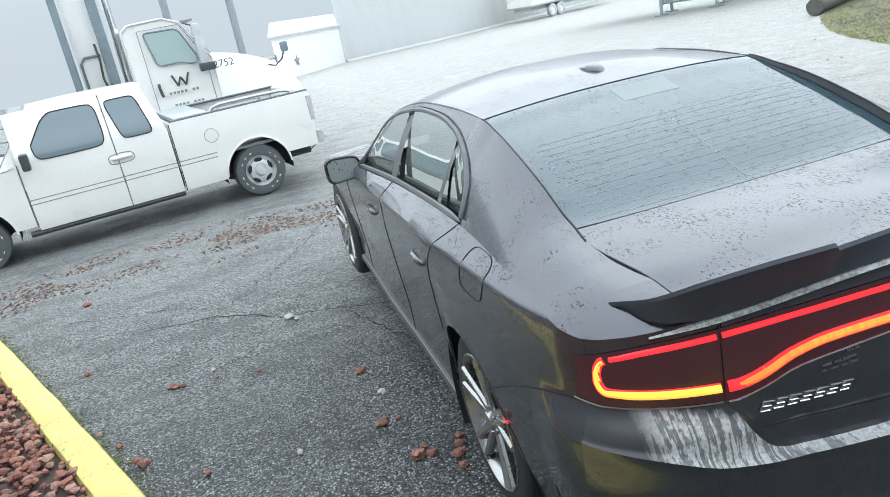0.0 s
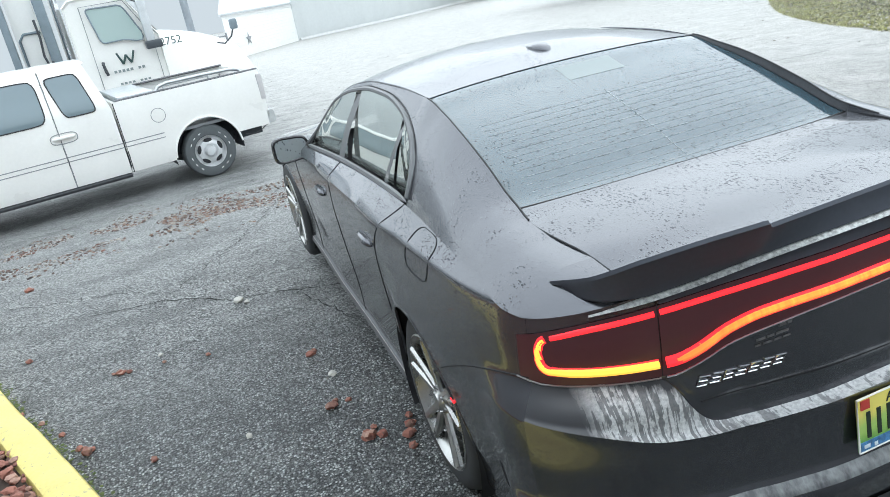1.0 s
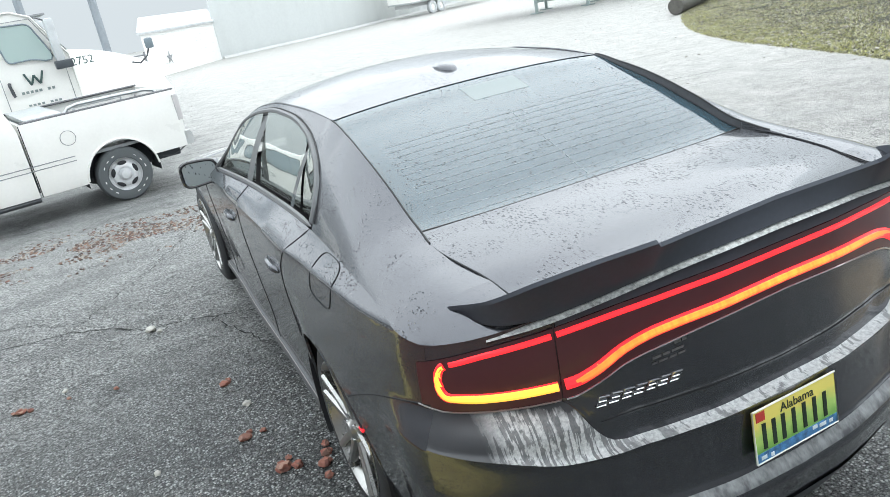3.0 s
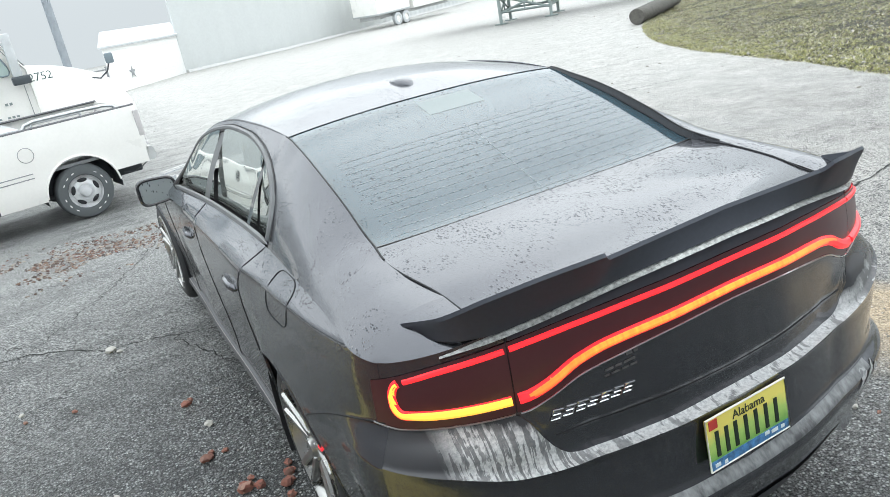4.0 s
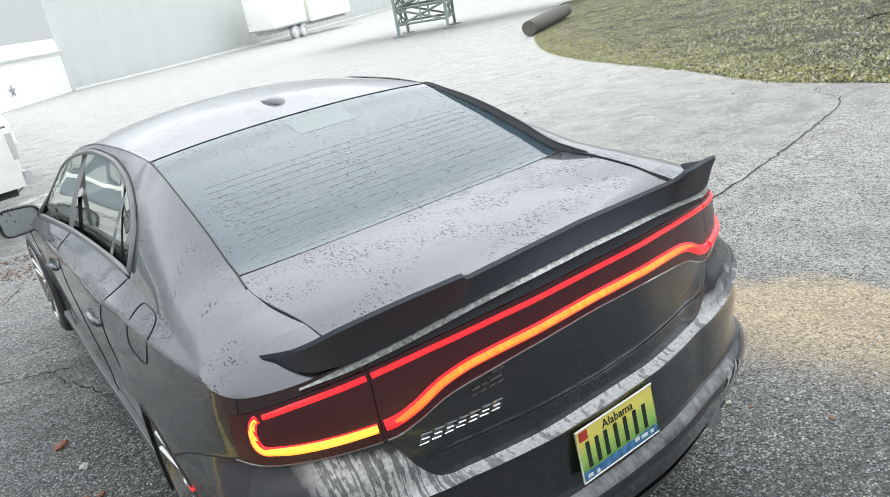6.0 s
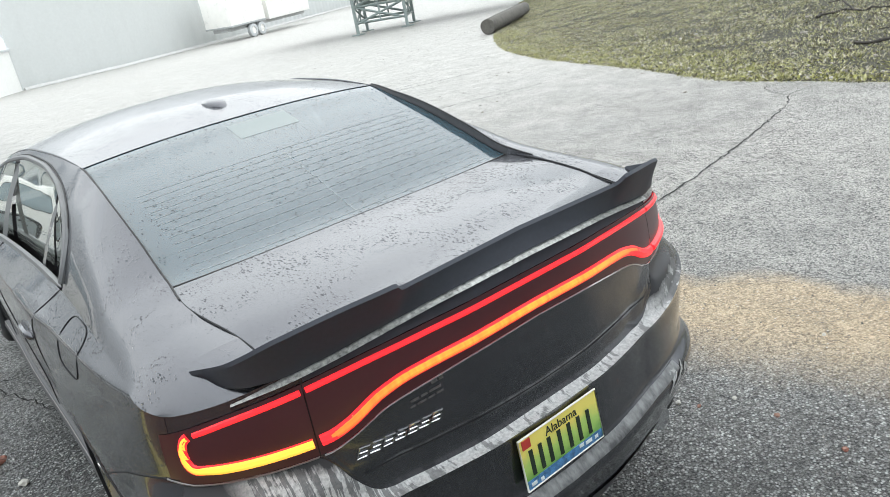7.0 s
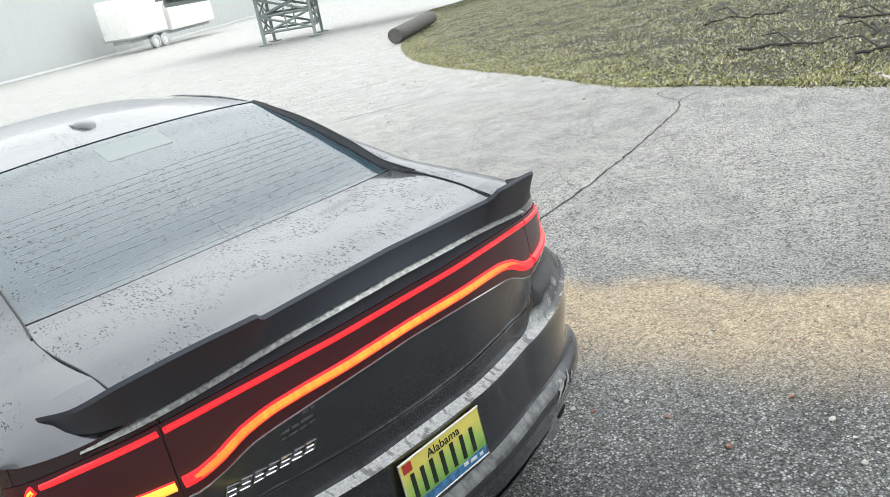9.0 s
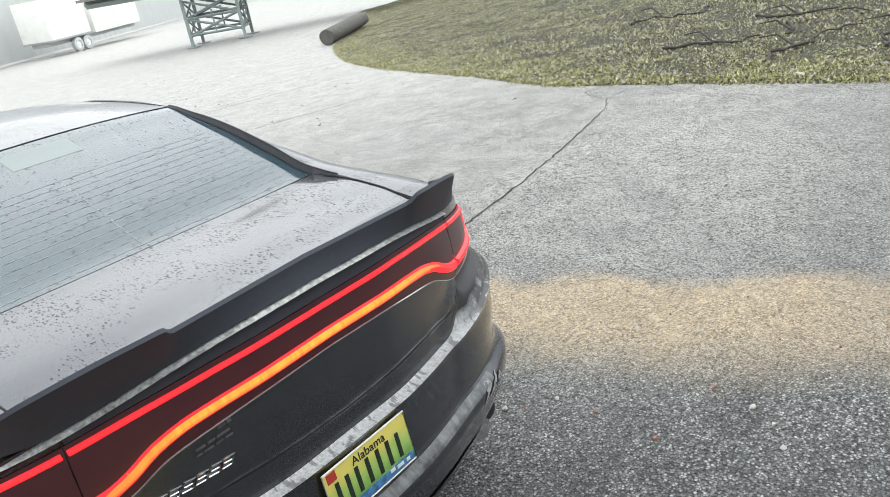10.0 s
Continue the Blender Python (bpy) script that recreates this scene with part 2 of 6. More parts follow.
SIDE_GLASS = glass("mirror_tinted_glass", (0.58, 0.63, 0.60), 0.16)
bsdf(SIDE_GLASS).inputs["Metallic"].default_value = 0.8
bsdf(SIDE_GLASS).inputs["Specular IOR Level"].default_value = 1.0
REAR_GLASS = glass("wet_tinted_glass", (0.06, 0.078, 0.09), 0.08)
bsdf(REAR_GLASS).inputs["Coat Weight"].default_value = 0.42
bsdf(REAR_GLASS).inputs["Coat IOR"].default_value = 1.55
bsdf(REAR_GLASS).inputs["Specular IOR Level"].default_value = 1.0
rg = coords(REAR_GLASS, (1, 0.3, 1))
rv = coords(REAR_GLASS)
rd = maths(REAR_GLASS, "MAXIMUM", maths(REAR_GLASS, "MULTIPLY", drops(REAR_GLASS, rg, 130, 0.42, 0.8), remap(REAR_GLASS, noise_at(REAR_GLASS, rv, 4, 4), 0.38, 0.50)), drops(REAR_GLASS, rv, 160, 0.40, 0.32))
bumped(REAR_GLASS, rd, 0.6, 0.002)
link(REAR_GLASS, remap(REAR_GLASS, rd, 0, 1, 1.0, 0.1), bsdf(REAR_GLASS).inputs["Specular IOR Level"])
link(REAR_GLASS, mixed(REAR_GLASS, rd, (0.028, 0.060, 0.080), (0.008, 0.012, 0.015)), bsdf(REAR_GLASS).inputs["Base Color"])
link(REAR_GLASS, remap(REAR_GLASS, noise_at(REAR_GLASS, rv, 3, 3), 0.3, 0.7, 0.06, 0.2), bsdf(REAR_GLASS).inputs["Roughness"])


def lamp(name, color, strength):
    m = material(name, color, 0.3)
    bsdf(m).inputs["Emission Color"].default_value = (*color, 1)
    bsdf(m).inputs["Emission Strength"].default_value = strength
    return m


RED_LED = lamp("red_led", (1.0, 0.022, 0.030), 1.2)
AMBER_LED = lamp("amber_led", (1.0, 0.22, 0.031), 1.3)
band = noise_at(AMBER_LED, coords(AMBER_LED, (1, 0.05, 0.05)), 75, 3, 0.6)
glow = mixed(AMBER_LED, remap(AMBER_LED, band, 0.30, 0.72), (1.0, 0.125, 0.024), (1.0, 0.36, 0.045))
amber_at = node(AMBER_LED, "ShaderNodeSeparateXYZ")
link(AMBER_LED, coords(AMBER_LED), amber_at.inputs[0])
glow = mixed(AMBER_LED, remap(AMBER_LED, maths(AMBER_LED, "ADD", amber_at.outputs[0], maths(AMBER_LED, "MULTIPLY", band, 0.25)), 0.36, 0.66), glow, (1.0, 0.060, 0.031))
glow = mixed(AMBER_LED, remap(AMBER_LED, amber_at.outputs[0], -0.40, -0.56, 0.0, 0.75), glow, (1.0, 0.085, 0.026))
link(AMBER_LED, glow, bsdf(AMBER_LED).inputs["Emission Color"])
GOLD_LED = lamp("gold_led", (1.0, 0.43, 0.050), 1.4)
LENS = plain("smoked_red_lens", (0.040, 0.011, 0.014), 0.35, coat=0.15)
# the lit lamp glows faintly through its smoked lens
bsdf(LENS).inputs["Emission Color"].default_value = (1.0, 0.30, 0.36, 1)
bsdf(LENS).inputs["Emission Strength"].default_value = 0.020
WHITE = plain("white_paint", (0.86, 0.85, 0.815), 0.3, coat=0.5, vary=0.04, scale=2)


# ---- ground ----
ground_z = pchip([(-60, 0.0), (1.0, 0.0), (3.0, -0.06), (8.2, -0.35), (14, -0.58), (50, -1.75), (400, -12)])


def asphalt():
    m = material("wet_asphalt", (0.06, 0.06, 0.06), 0.5)
    vec = coords(m)
    big = noise_at(m, vec, 0.5, 4)
    mid = noise_at(m, vec, 3, 5)
    # broken, angular stones: the cells are bent by fine noise
    shake = node(m, "ShaderNodeTexNoise", Scale=95.0, Detail=3.0)
    link(m, vec, shake.inputs["Vector"])
    rough_vec = node(m, "ShaderNodeMix")
    rough_vec.data_type, rough_vec.blend_type = "RGBA", "ADD"
    rough_vec.inputs[0].default_value = 0.008
    link(m, vec, rough_vec.inputs[6])
    link(m, shake.outputs["Color"], rough_vec.inputs[7])
    v = node(m, "ShaderNodeTexVoronoi", Scale=66)
    link(m, rough_vec.outputs[2], v.inputs["Vector"])
    sep = node(m, "ShaderNodeSeparateColor")
    link(m, v.outputs["Color"], sep.inputs[0])
    pos = node(m, "ShaderNodeSeparateXYZ")
    link(m, vec, pos.inputs[0])
    # worn, stonier paving towards the bank; dark sealed paving by the kerb
    worn = remap(m, maths(m, "ADD", pos.outputs[0], maths(m, "MULTIPLY", maths(m, "ADD", big, -0.5), 2.4)), 0.55, 2.9)
    # pale paving fades southward: wetness, and the building's shade put into the colour
    worn = maths(m, "MULTIPLY", worn, remap(m, maths(m, "ADD", pos.outputs[1], maths(m, "MULTIPLY", maths(m, "ADD", mid, -0.5), 1.2)), -2.3, -0.7, 0.30, 1.0))
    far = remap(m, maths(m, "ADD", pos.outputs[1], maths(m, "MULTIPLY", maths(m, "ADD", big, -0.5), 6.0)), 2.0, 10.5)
    grain = remap(m, sep.outputs[0], 0.15, 1.0)
    fines = node(m, "ShaderNodeTexVoronoi", Scale=150)
    link(m, vec, fines.inputs["Vector"])
    fsep = node(m, "ShaderNodeSeparateColor")
    link(m, fines.outputs["Color"], fsep.inputs[0])
    # broken stones set in binder: irregular grit with dark gaps
    grit = noise_at(m, rough_vec.outputs[2], 60, 2.4, 0.62)
    grit2 = noise_at(m, rough_vec.outputs[2], 84, 2.0, 0.6)
    stone = node(m, "ShaderNodeTexVoronoi", Scale=82)
    link(m, rough_vec.outputs[2], stone.inputs["Vector"])
    ssep = node(m, "ShaderNodeSeparateColor")
    link(m, stone.outputs["Color"], ssep.inputs[0])
    chipped = maths(m, "MULTIPLY", maths(m, "POWER", ssep.outputs[0], 2.2), remap(m, stone.outputs["Distance"], 0.30, 0.62, 1.0, 0.0))
    spread = remap(m, noise_at(m, coords(m, (1, 0.7, 1)), 20, 3), 0.36, 0.62, 0.45, 1.0)
    # glints on wet stones are painted in as near-white grains
    lit = maths(m, "MULTIPLY", maths(m, "POWER", remap(m, grit, 0.47, 0.66), 1.2), spread)
    lit = maths(m, "ADD", maths(m, "MULTIPLY", lit, 0.42), maths(m, "MULTIPLY", chipped, 0.95))
    dark = mixed(m, lit, (0.012, 0.014, 0.015), (0.70, 0.73, 0.72))
    # dark gaps, which also paint the small shadows under stones
    gaps = maths(m, "MULTIPLY", remap(m, grit2, 0.49, 0.445), remap(m, noise_at(m, coords(m, (1, 0.55, 1)), 22, 3), 0.34, 0.52, 0.35, 1.0))
    pale = mixed(m, gaps, mixed(m, remap(m, grit, 0.35, 0.65), (0.42, 0.41, 0.385), (0.70, 0.68, 0.64)), (0.030, 0.029, 0.028))
    base = mixed(m, worn, dark, pale)
    base = mixed(m, remap(m, mid, 0.35, 0.75, 0, 0.22), base, (0.050, 0.054, 0.057))
    patch = maths(m, "MULTIPLY", remap(m, big, 0.44, 0.66, 0, 0.34), remap(m, mid, 0.3, 0.7, 0.5, 1.0))
    base = mixed(m, patch, base, (0.19, 0.20, 0.20))
    # blended paler and flatter with distance along y
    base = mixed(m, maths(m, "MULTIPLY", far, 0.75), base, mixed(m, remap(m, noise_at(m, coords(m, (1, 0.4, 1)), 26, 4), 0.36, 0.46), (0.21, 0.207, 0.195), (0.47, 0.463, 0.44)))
    # paler paving beside the car, setting in along y
    pale_edge = maths(m, "ADD", pos.outputs[1], maths(m, "MULTIPLY", maths(m, "ADD", noise_at(m, vec, 1.1, 5), -0.5), 2.4))
    pale_side = maths(m, "MULTIPLY", remap(m, pale_edge, 0.9, 2.6, 0.0, 0.85), remap(m, pos.outputs[0], -0.9, 0.6, 1.0, 0.0))
    base = mixed(m, pale_side, base, mixed(m, remap(m, grit, 0.40, 0.64), (0.03, 0.032, 0.032), (0.50, 0.51, 0.50)))
    # damp dark blotches and drying streaks
    damp = noise_at(m, coords(m, (0.7, 1.5, 1)), 1.9, 6, 0.62)
    base = mixed(m, maths(m, "MULTIPLY", remap(m, damp, 0.40, 0.52, 0.34, 0.0), maths(m, "SUBTRACT", 1.0, worn)), base, (0.022, 0.025, 0.027))
    base = mixed(m, maths(m, "MULTIPLY", remap(m, damp, 0.54, 0.68, 0.0, 0.45), maths(m, "SUBTRACT", 1.0, worn)), base, mixed(m, remap(m, grit, 0.4, 0.66), (0.04, 0.042, 0.04), (0.42, 0.43, 0.42)))
    # washed-out sand drifted across the paving
    across = maths(m, "ADD", maths(m, "MULTIPLY", maths(m, "ADD", pos.outputs[0], -1.8), 0.944), maths(m, "MULTIPLY", maths(m, "ADD", pos.outputs[1], 0.5), 0.33))
    wob = maths(m, "ADD", across, maths(m, "MULTIPLY", maths(m, "ADD", noise_at(m, vec, 1.6, 5), -0.5), 0.55))
    sand = maths(m, "MULTIPLY", remap(m, wob, -0.60, -0.10), maths(m, "MULTIPLY", remap(m, wob, 0.52, 0.34), maths(m, "MULTIPLY", remap(m, pos.outputs[1], 3.2, 1.6), remap(m, pos.outputs[1], -3.0, -1.6))))
    tan = mixed(m, remap(m, maths(m, "ADD", maths(m, "MULTIPLY", mid, 0.4), maths(m, "ADD", maths(m, "MULTIPLY", fsep.outputs[1], 0.6), maths(m, "MULTIPLY", grain, 0.4))), 0.3, 1.1), (0.30, 0.215, 0.125), (0.74, 0.60, 0.41))
    tan = mixed(m, maths(m, "MULTIPLY", gaps, 0.5), tan, (0.07, 0.055, 0.038))
    base = mixed(m, maths(m, "MULTIPLY", sand, 0.88), base, tan)
    # fine crazing
    bend = node(m, "ShaderNodeTexNoise", Scale=7.0, Detail=4.0)
    link(m, vec, bend.inputs["Vector"])
    off = node(m, "ShaderNodeMix")
    off.data_type = "RGBA"
    off.blend_type = "ADD"
    off.inputs[0].default_value = 0.14
    link(m, vec, off.inputs[6])
    link(m, bend.outputs["Color"], off.inputs[7])
    for scale, width, low in ((4.2, 0.020, 0.47), (11.0, 0.040, 0.52)):
        e = node(m, "ShaderNodeTexVoronoi", Scale=scale)
        e.feature = "DISTANCE_TO_EDGE"
        link(m, off.outputs[2], e.inputs["Vector"])
        line = maths(m, "MULTIPLY", remap(m, e.outputs["Distance"], 0.0, width, 1.0, 0.0), remap(m, noise_at(m, vec, scale * 0.45, 3), low, low + 0.10, 0.0, 0.5))
        base = mixed(m, line, base, (0.025, 0.026, 0.026))
    # small bright chips of stone
    c = node(m, "ShaderNodeTexVoronoi", Scale=38)
    link(m, vec, c.inputs["Vector"])
    w = node(m, "ShaderNodeTexWhiteNoise")
    link(m, c.outputs["Position"], w.inputs["Vector"])
    chip = maths(m, "MULTIPLY", remap(m, c.outputs["Distance"], 0.2, 0.12), remap(m, w.outputs["Value"], 0.82, 0.85))
    base = mixed(m, chip, base, (0.62, 0.61, 0.58))
    # dark binder sunk between the stones
    seam = node(m, "ShaderNodeTexVoronoi", Scale=82)
    seam.feature = "DISTANCE_TO_EDGE"
    link(m, rough_vec.outputs[2], seam.inputs["Vector"])
    sunk = maths(m, "MULTIPLY", remap(m, seam.outputs["Distance"], 0.04, 0.16, 1.0, 0.0), remap(m, far, 0.0, 0.5, 0.45, 0.0))
    sunk = maths(m, "MULTIPLY", sunk, remap(m, sand, 0.2, 1.0, 1.0, 0.35))
    base = mixed(m, sunk, base, (0.012, 0.013, 0.014))
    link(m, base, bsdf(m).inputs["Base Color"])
    link(m, remap(m, sunk, 0.0, 0.6, 0.5, 0.12), bsdf(m).inputs["Specular IOR Level"])
    link(m, remap(m, mid, 0.3, 0.7, 0.30, 0.60), bsdf(m).inputs["Roughness"])
    h = maths(m, "ADD", maths(m, "ADD", maths(m, "MULTIPLY", v.outputs["Distance"], -0.2), maths(m, "MULTIPLY", fines.outputs["Distance"], -0.25)), maths(m, "ADD", maths(m, "MULTIPLY", grit, 1.6), maths(m, "MULTIPLY", mid, 0.5)))
    bumped(m, h, 1.0, 0.017)
    return m


ASPHALT = asphalt()
gx = [-300, -120, -50, -20, -10, -5, 0, 5, 10, 20, 50, 120, 300]
gy = [-80, -30, -10, 0, 0.6, 1.0, 1.4, 1.8, 2.2, 2.6, 3, 3.6, 4.4, 5.4, 6.6, 8.2, 10, 12, 14, 18, 24, 32, 42, 55, 80, 130, 250, 400]
bm = bmesh.new()
vs = [[bm.verts.new((x, y, ground_z(y))) for y in gy] for x in gx]
for i in range(len(gx) - 1):
    for j in range(len(gy) - 1):
        bm.faces.new((vs[i][j], vs[i + 1][j], vs[i + 1][j + 1], vs[i][j + 1]))
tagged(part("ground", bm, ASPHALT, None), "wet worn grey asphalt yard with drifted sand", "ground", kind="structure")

# grass bank: its edge runs along the yard
bank_x = pchip([(-12, 6.4), (-2, 6.58), (0.5, 6.56), (1.8, 6.56), (4.8, 7.8), (8.9, 9.8), (10.7, 10.9), (14.5, 14.1), (20, 20), (40, 45)])


def bank_h(x, y):
    d = max(0.0, x - bank_x(y))
    return ground_z(y) - 0.03 + 0.055 * min(1, d * 5) + 0.10 * smooth(0, 8, d) * d * 0.35 + 0.03 * noise.noise((x * 1.3, y * 1.3, 0)) * min(1, d * 2)


GRASS_SOIL = plain("mossy_soil", (0.036, 0.035, 0.022), 0.95, vary=0.9, scale=14, bump=1.0)
bm = sheet(lambda u, v: (lambda y: (lambda x: Vector((x, y, bank_h(x, y))))(bank_x(y) - 0.06 + 0.05 * noise.noise((y * 3, 0, 0)) + 16 * v ** 1.6))(lerp(-10, 24, u)), 170, 46)
tagged(part("grass_bank", bm, GRASS_SOIL, None, tidy=False), "mossy grass bank strewn with leaf litter beside the yard", "grass", kind="structure")


def rock(rng, size, bm, at, squash=0.7):
    """One rough stone joined into bm."""
    own = bmesh.new()
    bmesh.ops.create_icosphere(own, subdivisions=2, radius=size)
    turn = Euler((rng.uniform(0, 6), rng.uniform(0, 6), rng.uniform(0, 6))).to_matrix().to_4x4()
    seed = rng.uniform(0, 50)
    for q in own.verts:
        d = q.co.normalized()
        q.co *= 1.0 + 0.45 * noise.noise((d.x * 1.6 + seed, d.y * 1.6, d.z * 1.6)) + 0.22 * noise.noise((d.x * 4 + seed, d.y * 4, d.z * 4))
    own.transform(Matrix.Translation(at) @ Matrix.Diagonal((1, rng.uniform(0.7, 1.2), squash, 1)) @ turn)
    return join(bm, own)


def scatter(name, spots, sizes, mat, seed, label, category, lift=0.3):
    """Many small pieces as one mesh, written straight into arrays."""
    rng = random.Random(seed)
    base = bmesh.new()
    bmesh.ops.create_icosphere(base, subdivisions=1, radius=1)
    bv = [q.co.copy() for q in base.verts]
    bf = [[q.index for q in fc.verts] for fc in base.faces]
    base.free()
    verts, faces = [], []
    for x, y, z in spots:
        r = rng.uniform(*sizes)
        m = Euler((rng.uniform(0, 6), rng.uniform(0, 6), rng.uniform(0, 6))).to_matrix()
        n0 = len(verts)
        k = (rng.uniform(0.7, 1.2), rng.uniform(0.7, 1.2), rng.uniform(0.45, 0.8))
        for q in bv:
            w = m @ (q * rng.uniform(0.7, 1.2))
            verts.append((x + w.x * r * k[0], y + w.y * r * k[1], z + r * lift + w.z * r * k[2]))
        faces += [[a + n0 for a in fc] for fc in bf]
    me = bpy.data.meshes.new(name)
    me.from_pydata(verts, [], faces)
    me.materials.append(mat)
    return tagged(new(name, me), label, category, kind="stuff")


def island_mix(name, colors, rough=0.85):
    """A colour for each piece of a joined mesh."""
    m = material(name, colors[0], rough)
    g = node(m, "ShaderNodeNewGeometry")
    r = node(m, "ShaderNodeValToRGB")
    while len(r.color_ramp.elements) < len(colors):
        r.color_ramp.elements.new(0.5)
    for i, c in enumerate(colors):
        r.color_ramp.elements[i].position = i / (len(colors) - 1)
        r.color_ramp.elements[i].color = (*c, 1)
    link(m, g.outputs["Random Per Island"], r.inputs[0])
    n = noise_at(m, coords(m), 90, 3)
    link(m, mixed(m, remap(m, n, 0.3, 0.7, 0, 0.35), r.outputs[0], tuple(c * 0.45 for c in colors[0])), bsdf(m).inputs["Base Color"])
    bumped(m, n, 0.6, 0.004)
    return m


def grass(name, count, seed, lo, hi, wide, colors, region, label):
    rng = random.Random(seed)
    verts, faces = [], []
    while len(faces) < count:
        x, y = region(rng)
        if noise.noise((x * 0.9, y * 0.9, 3)) + rng.uniform(-0.5, 0.6) < -0.38:
            continue
        z = bank_h(x, y) - 0.005
        a = rng.uniform(0, 6.283)
        h = rng.uniform(lo, hi) * (0.7 + 0.5 * noise.noise((x * 2, y * 2, 9)))
        w = wide * rng.uniform(0.6, 1.4)
        lx, ly = rng.uniform(-1, 1) * h, rng.uniform(-1, 1) * h
        n0 = len(verts)
        verts += [(x - w * math.cos(a), y - w * math.sin(a), z), (x + w * math.cos(a), y + w * math.sin(a), z), (x + lx, y + ly, z + h)]
        faces.append((n0, n0 + 1, n0 + 2))
    me = bpy.data.meshes.new(name)
    me.from_pydata(verts, [], faces)
    me.materials.append(island_mix(name + "_mix", colors, 0.8))
    return tagged(new(name, me), label, "grass", kind="stuff")


def near_bank(rng):
    y = rng.uniform(-3.5, 23.5)
    return bank_x(y) + 10.0 * rng.random() ** 1.4 - 0.02, y


grass("grass", 190000, 5, 0.012, 0.050, 0.012, [(0.07, 0.072, 0.034), (0.62, 0.60, 0.32), (0.36, 0.36, 0.18), (0.90, 0.86, 0.66)], near_bank, "short yellow-green winter grass and moss")
grass("leaf_litter", 52000, 6, 0.010, 0.05, 0.024, [(0.12, 0.10, 0.075), (0.36, 0.32, 0.25), (0.62, 0.59, 0.52), (0.05, 0.045, 0.04)], near_bank, "fallen brown leaves lying in the grass")


def bank_edge(rng):
    y = rng.uniform(-3.5, 14)
    return bank_x(y) + abs(rng.gauss(0, 0.7)), y


grass("moss", 30000, 8, 0.008, 0.03, 0.016, [(0.28, 0.29, 0.09), (0.60, 0.60, 0.20), (0.42, 0.42, 0.15), (0.72, 0.68, 0.38)], bank_edge, "yellow-green moss along the edge of the bank")
rng = random.Random(11)
spots = []
for _ in range(260):
    y = rng.uniform(-3, 12)
    x = bank_x(y) + (rng.gauss(0.25, 0.25) if rng.random() < 0.55 else rng.uniform(0, 4))
    spots.append((x, y, bank_h(max(x, bank_x(y) + 0.05), y)))
scatter("bank_pebbles", spots, (0.012, 0.035), island_mix("pale_pebble", [(0.45, 0.42, 0.38), (0.30, 0.28, 0.25), (0.55, 0.53, 0.5)]), 12, "pale pebbles along the edge of the grass", "pebbles")

# leaves and twigs blown across the far paving
rng = random.Random(41)
spots = []
while len(spots) < 300:
    y = rng.uniform(5.0, 26.0)
    x = rng.uniform(-1.0, bank_x(y) - 0.1)
    if noise.noise((x * 0.5, y * 0.35, 7)) + rng.uniform(-0.3, 0.3) > 0.05 and not (-3 < x < 1.2 and y < 15):
        spots.append((x, y, ground_z(y)))
scatter("far_leaves", spots, (0.008, 0.026), island_mix("grey_brown_leaf", [(0.10, 0.09, 0.08), (0.20, 0.18, 0.15), (0.14, 0.12, 0.10)]), 43, "dead leaves and twigs strewn over the far paving", "leaves", 0.1)

# fallen branches on the bank
BARK = plain("wet_dark_bark", (0.048, 0.043, 0.038), 0.85, vary=0.4, scale=20, bump=0.8)
for pts in ([(7.6, 0.25), (8.0, 0.18), (8.45, -0.02), (8.9, -0.05), (9.5, -0.4)], [(8.3, 1.75), (8.6, 1.3), (8.62, 0.95), (8.9, 0.6)], [(10.5, 3.3), (10.9, 3.0), (10.6, 2.6), (10.9, 2.2), (11.6, 2.4)], [(9.6, 0.6), (9.1, 0.35), (8.7, 0.4)], [(8.0, -0.9), (8.6, -0.7), (9.4, -1.3)], [(10.2, 1.2), (9.9, 0.8), (10.3, 0.2), (10.1, -0.3)]):
    line = []
    for (xa, ya), (xb, yb) in zip(pts, pts[1:]):
        for k in range(5):
            t = k / 5
            x, y = lerp(xa, xb, t), lerp(ya, yb, t)
            line.append((x + 0.10 * noise.noise((x * 7, y * 7, 1)), y + 0.10 * noise.noise((x * 7, y * 7, 2)), bank_h(x, y) + 0.03 + 0.06 * noise.noise((x * 4, y * 4, 4))))
    bm = tube(line, lambda t: (0.017 * (1 - 0.75 * t) + 0.004) * (1 + 0.25 * math.sin(t * 37)), 7)
    tube([line[7], line[7] + Vector((0.2, 0.25, 0.12)) if isinstance(line[7], Vector) else (line[7][0] + 0.2, line[7][1] + 0.25, line[7][2] + 0.1), (line[7][0] + 0.3, line[7][1] + 0.5, line[7][2] + 0.05)], lambda t: 0.013 * (1 - 0.7 * t) + 0.003, 6, bm)
    tagged(part("fallen_branch", bm, BARK, None), "dark wet fallen branch lying on the grass", "branch", "fallen branches")

# log at the end of the bank
gzl = ground_z(14.5)
axis = Vector((0.86, 0.50, 0.0)).normalized()
sidev = Vector((axis.y, -axis.x, 0))
rings = []
for d, r in ((0, 0.16), (0, 0.215), (0.02, 0.225), (0.6, 0.22), (1.5, 0.225), (2.6, 0.215), (3.4, 0.22), (4.2, 0.2)):
    c = Vector((13.95, 14.45, gzl + 0.23)) + axis * d
    rings.append([c + sidev * r * (1 + 0.03 * math.sin(3 * a + d)) * math.cos(a) + Vector((0, 0, 1)) * r * math.sin(a) for a in [2 * math.pi * k / 20 for k in range(20)]])
bm = loft(rings)
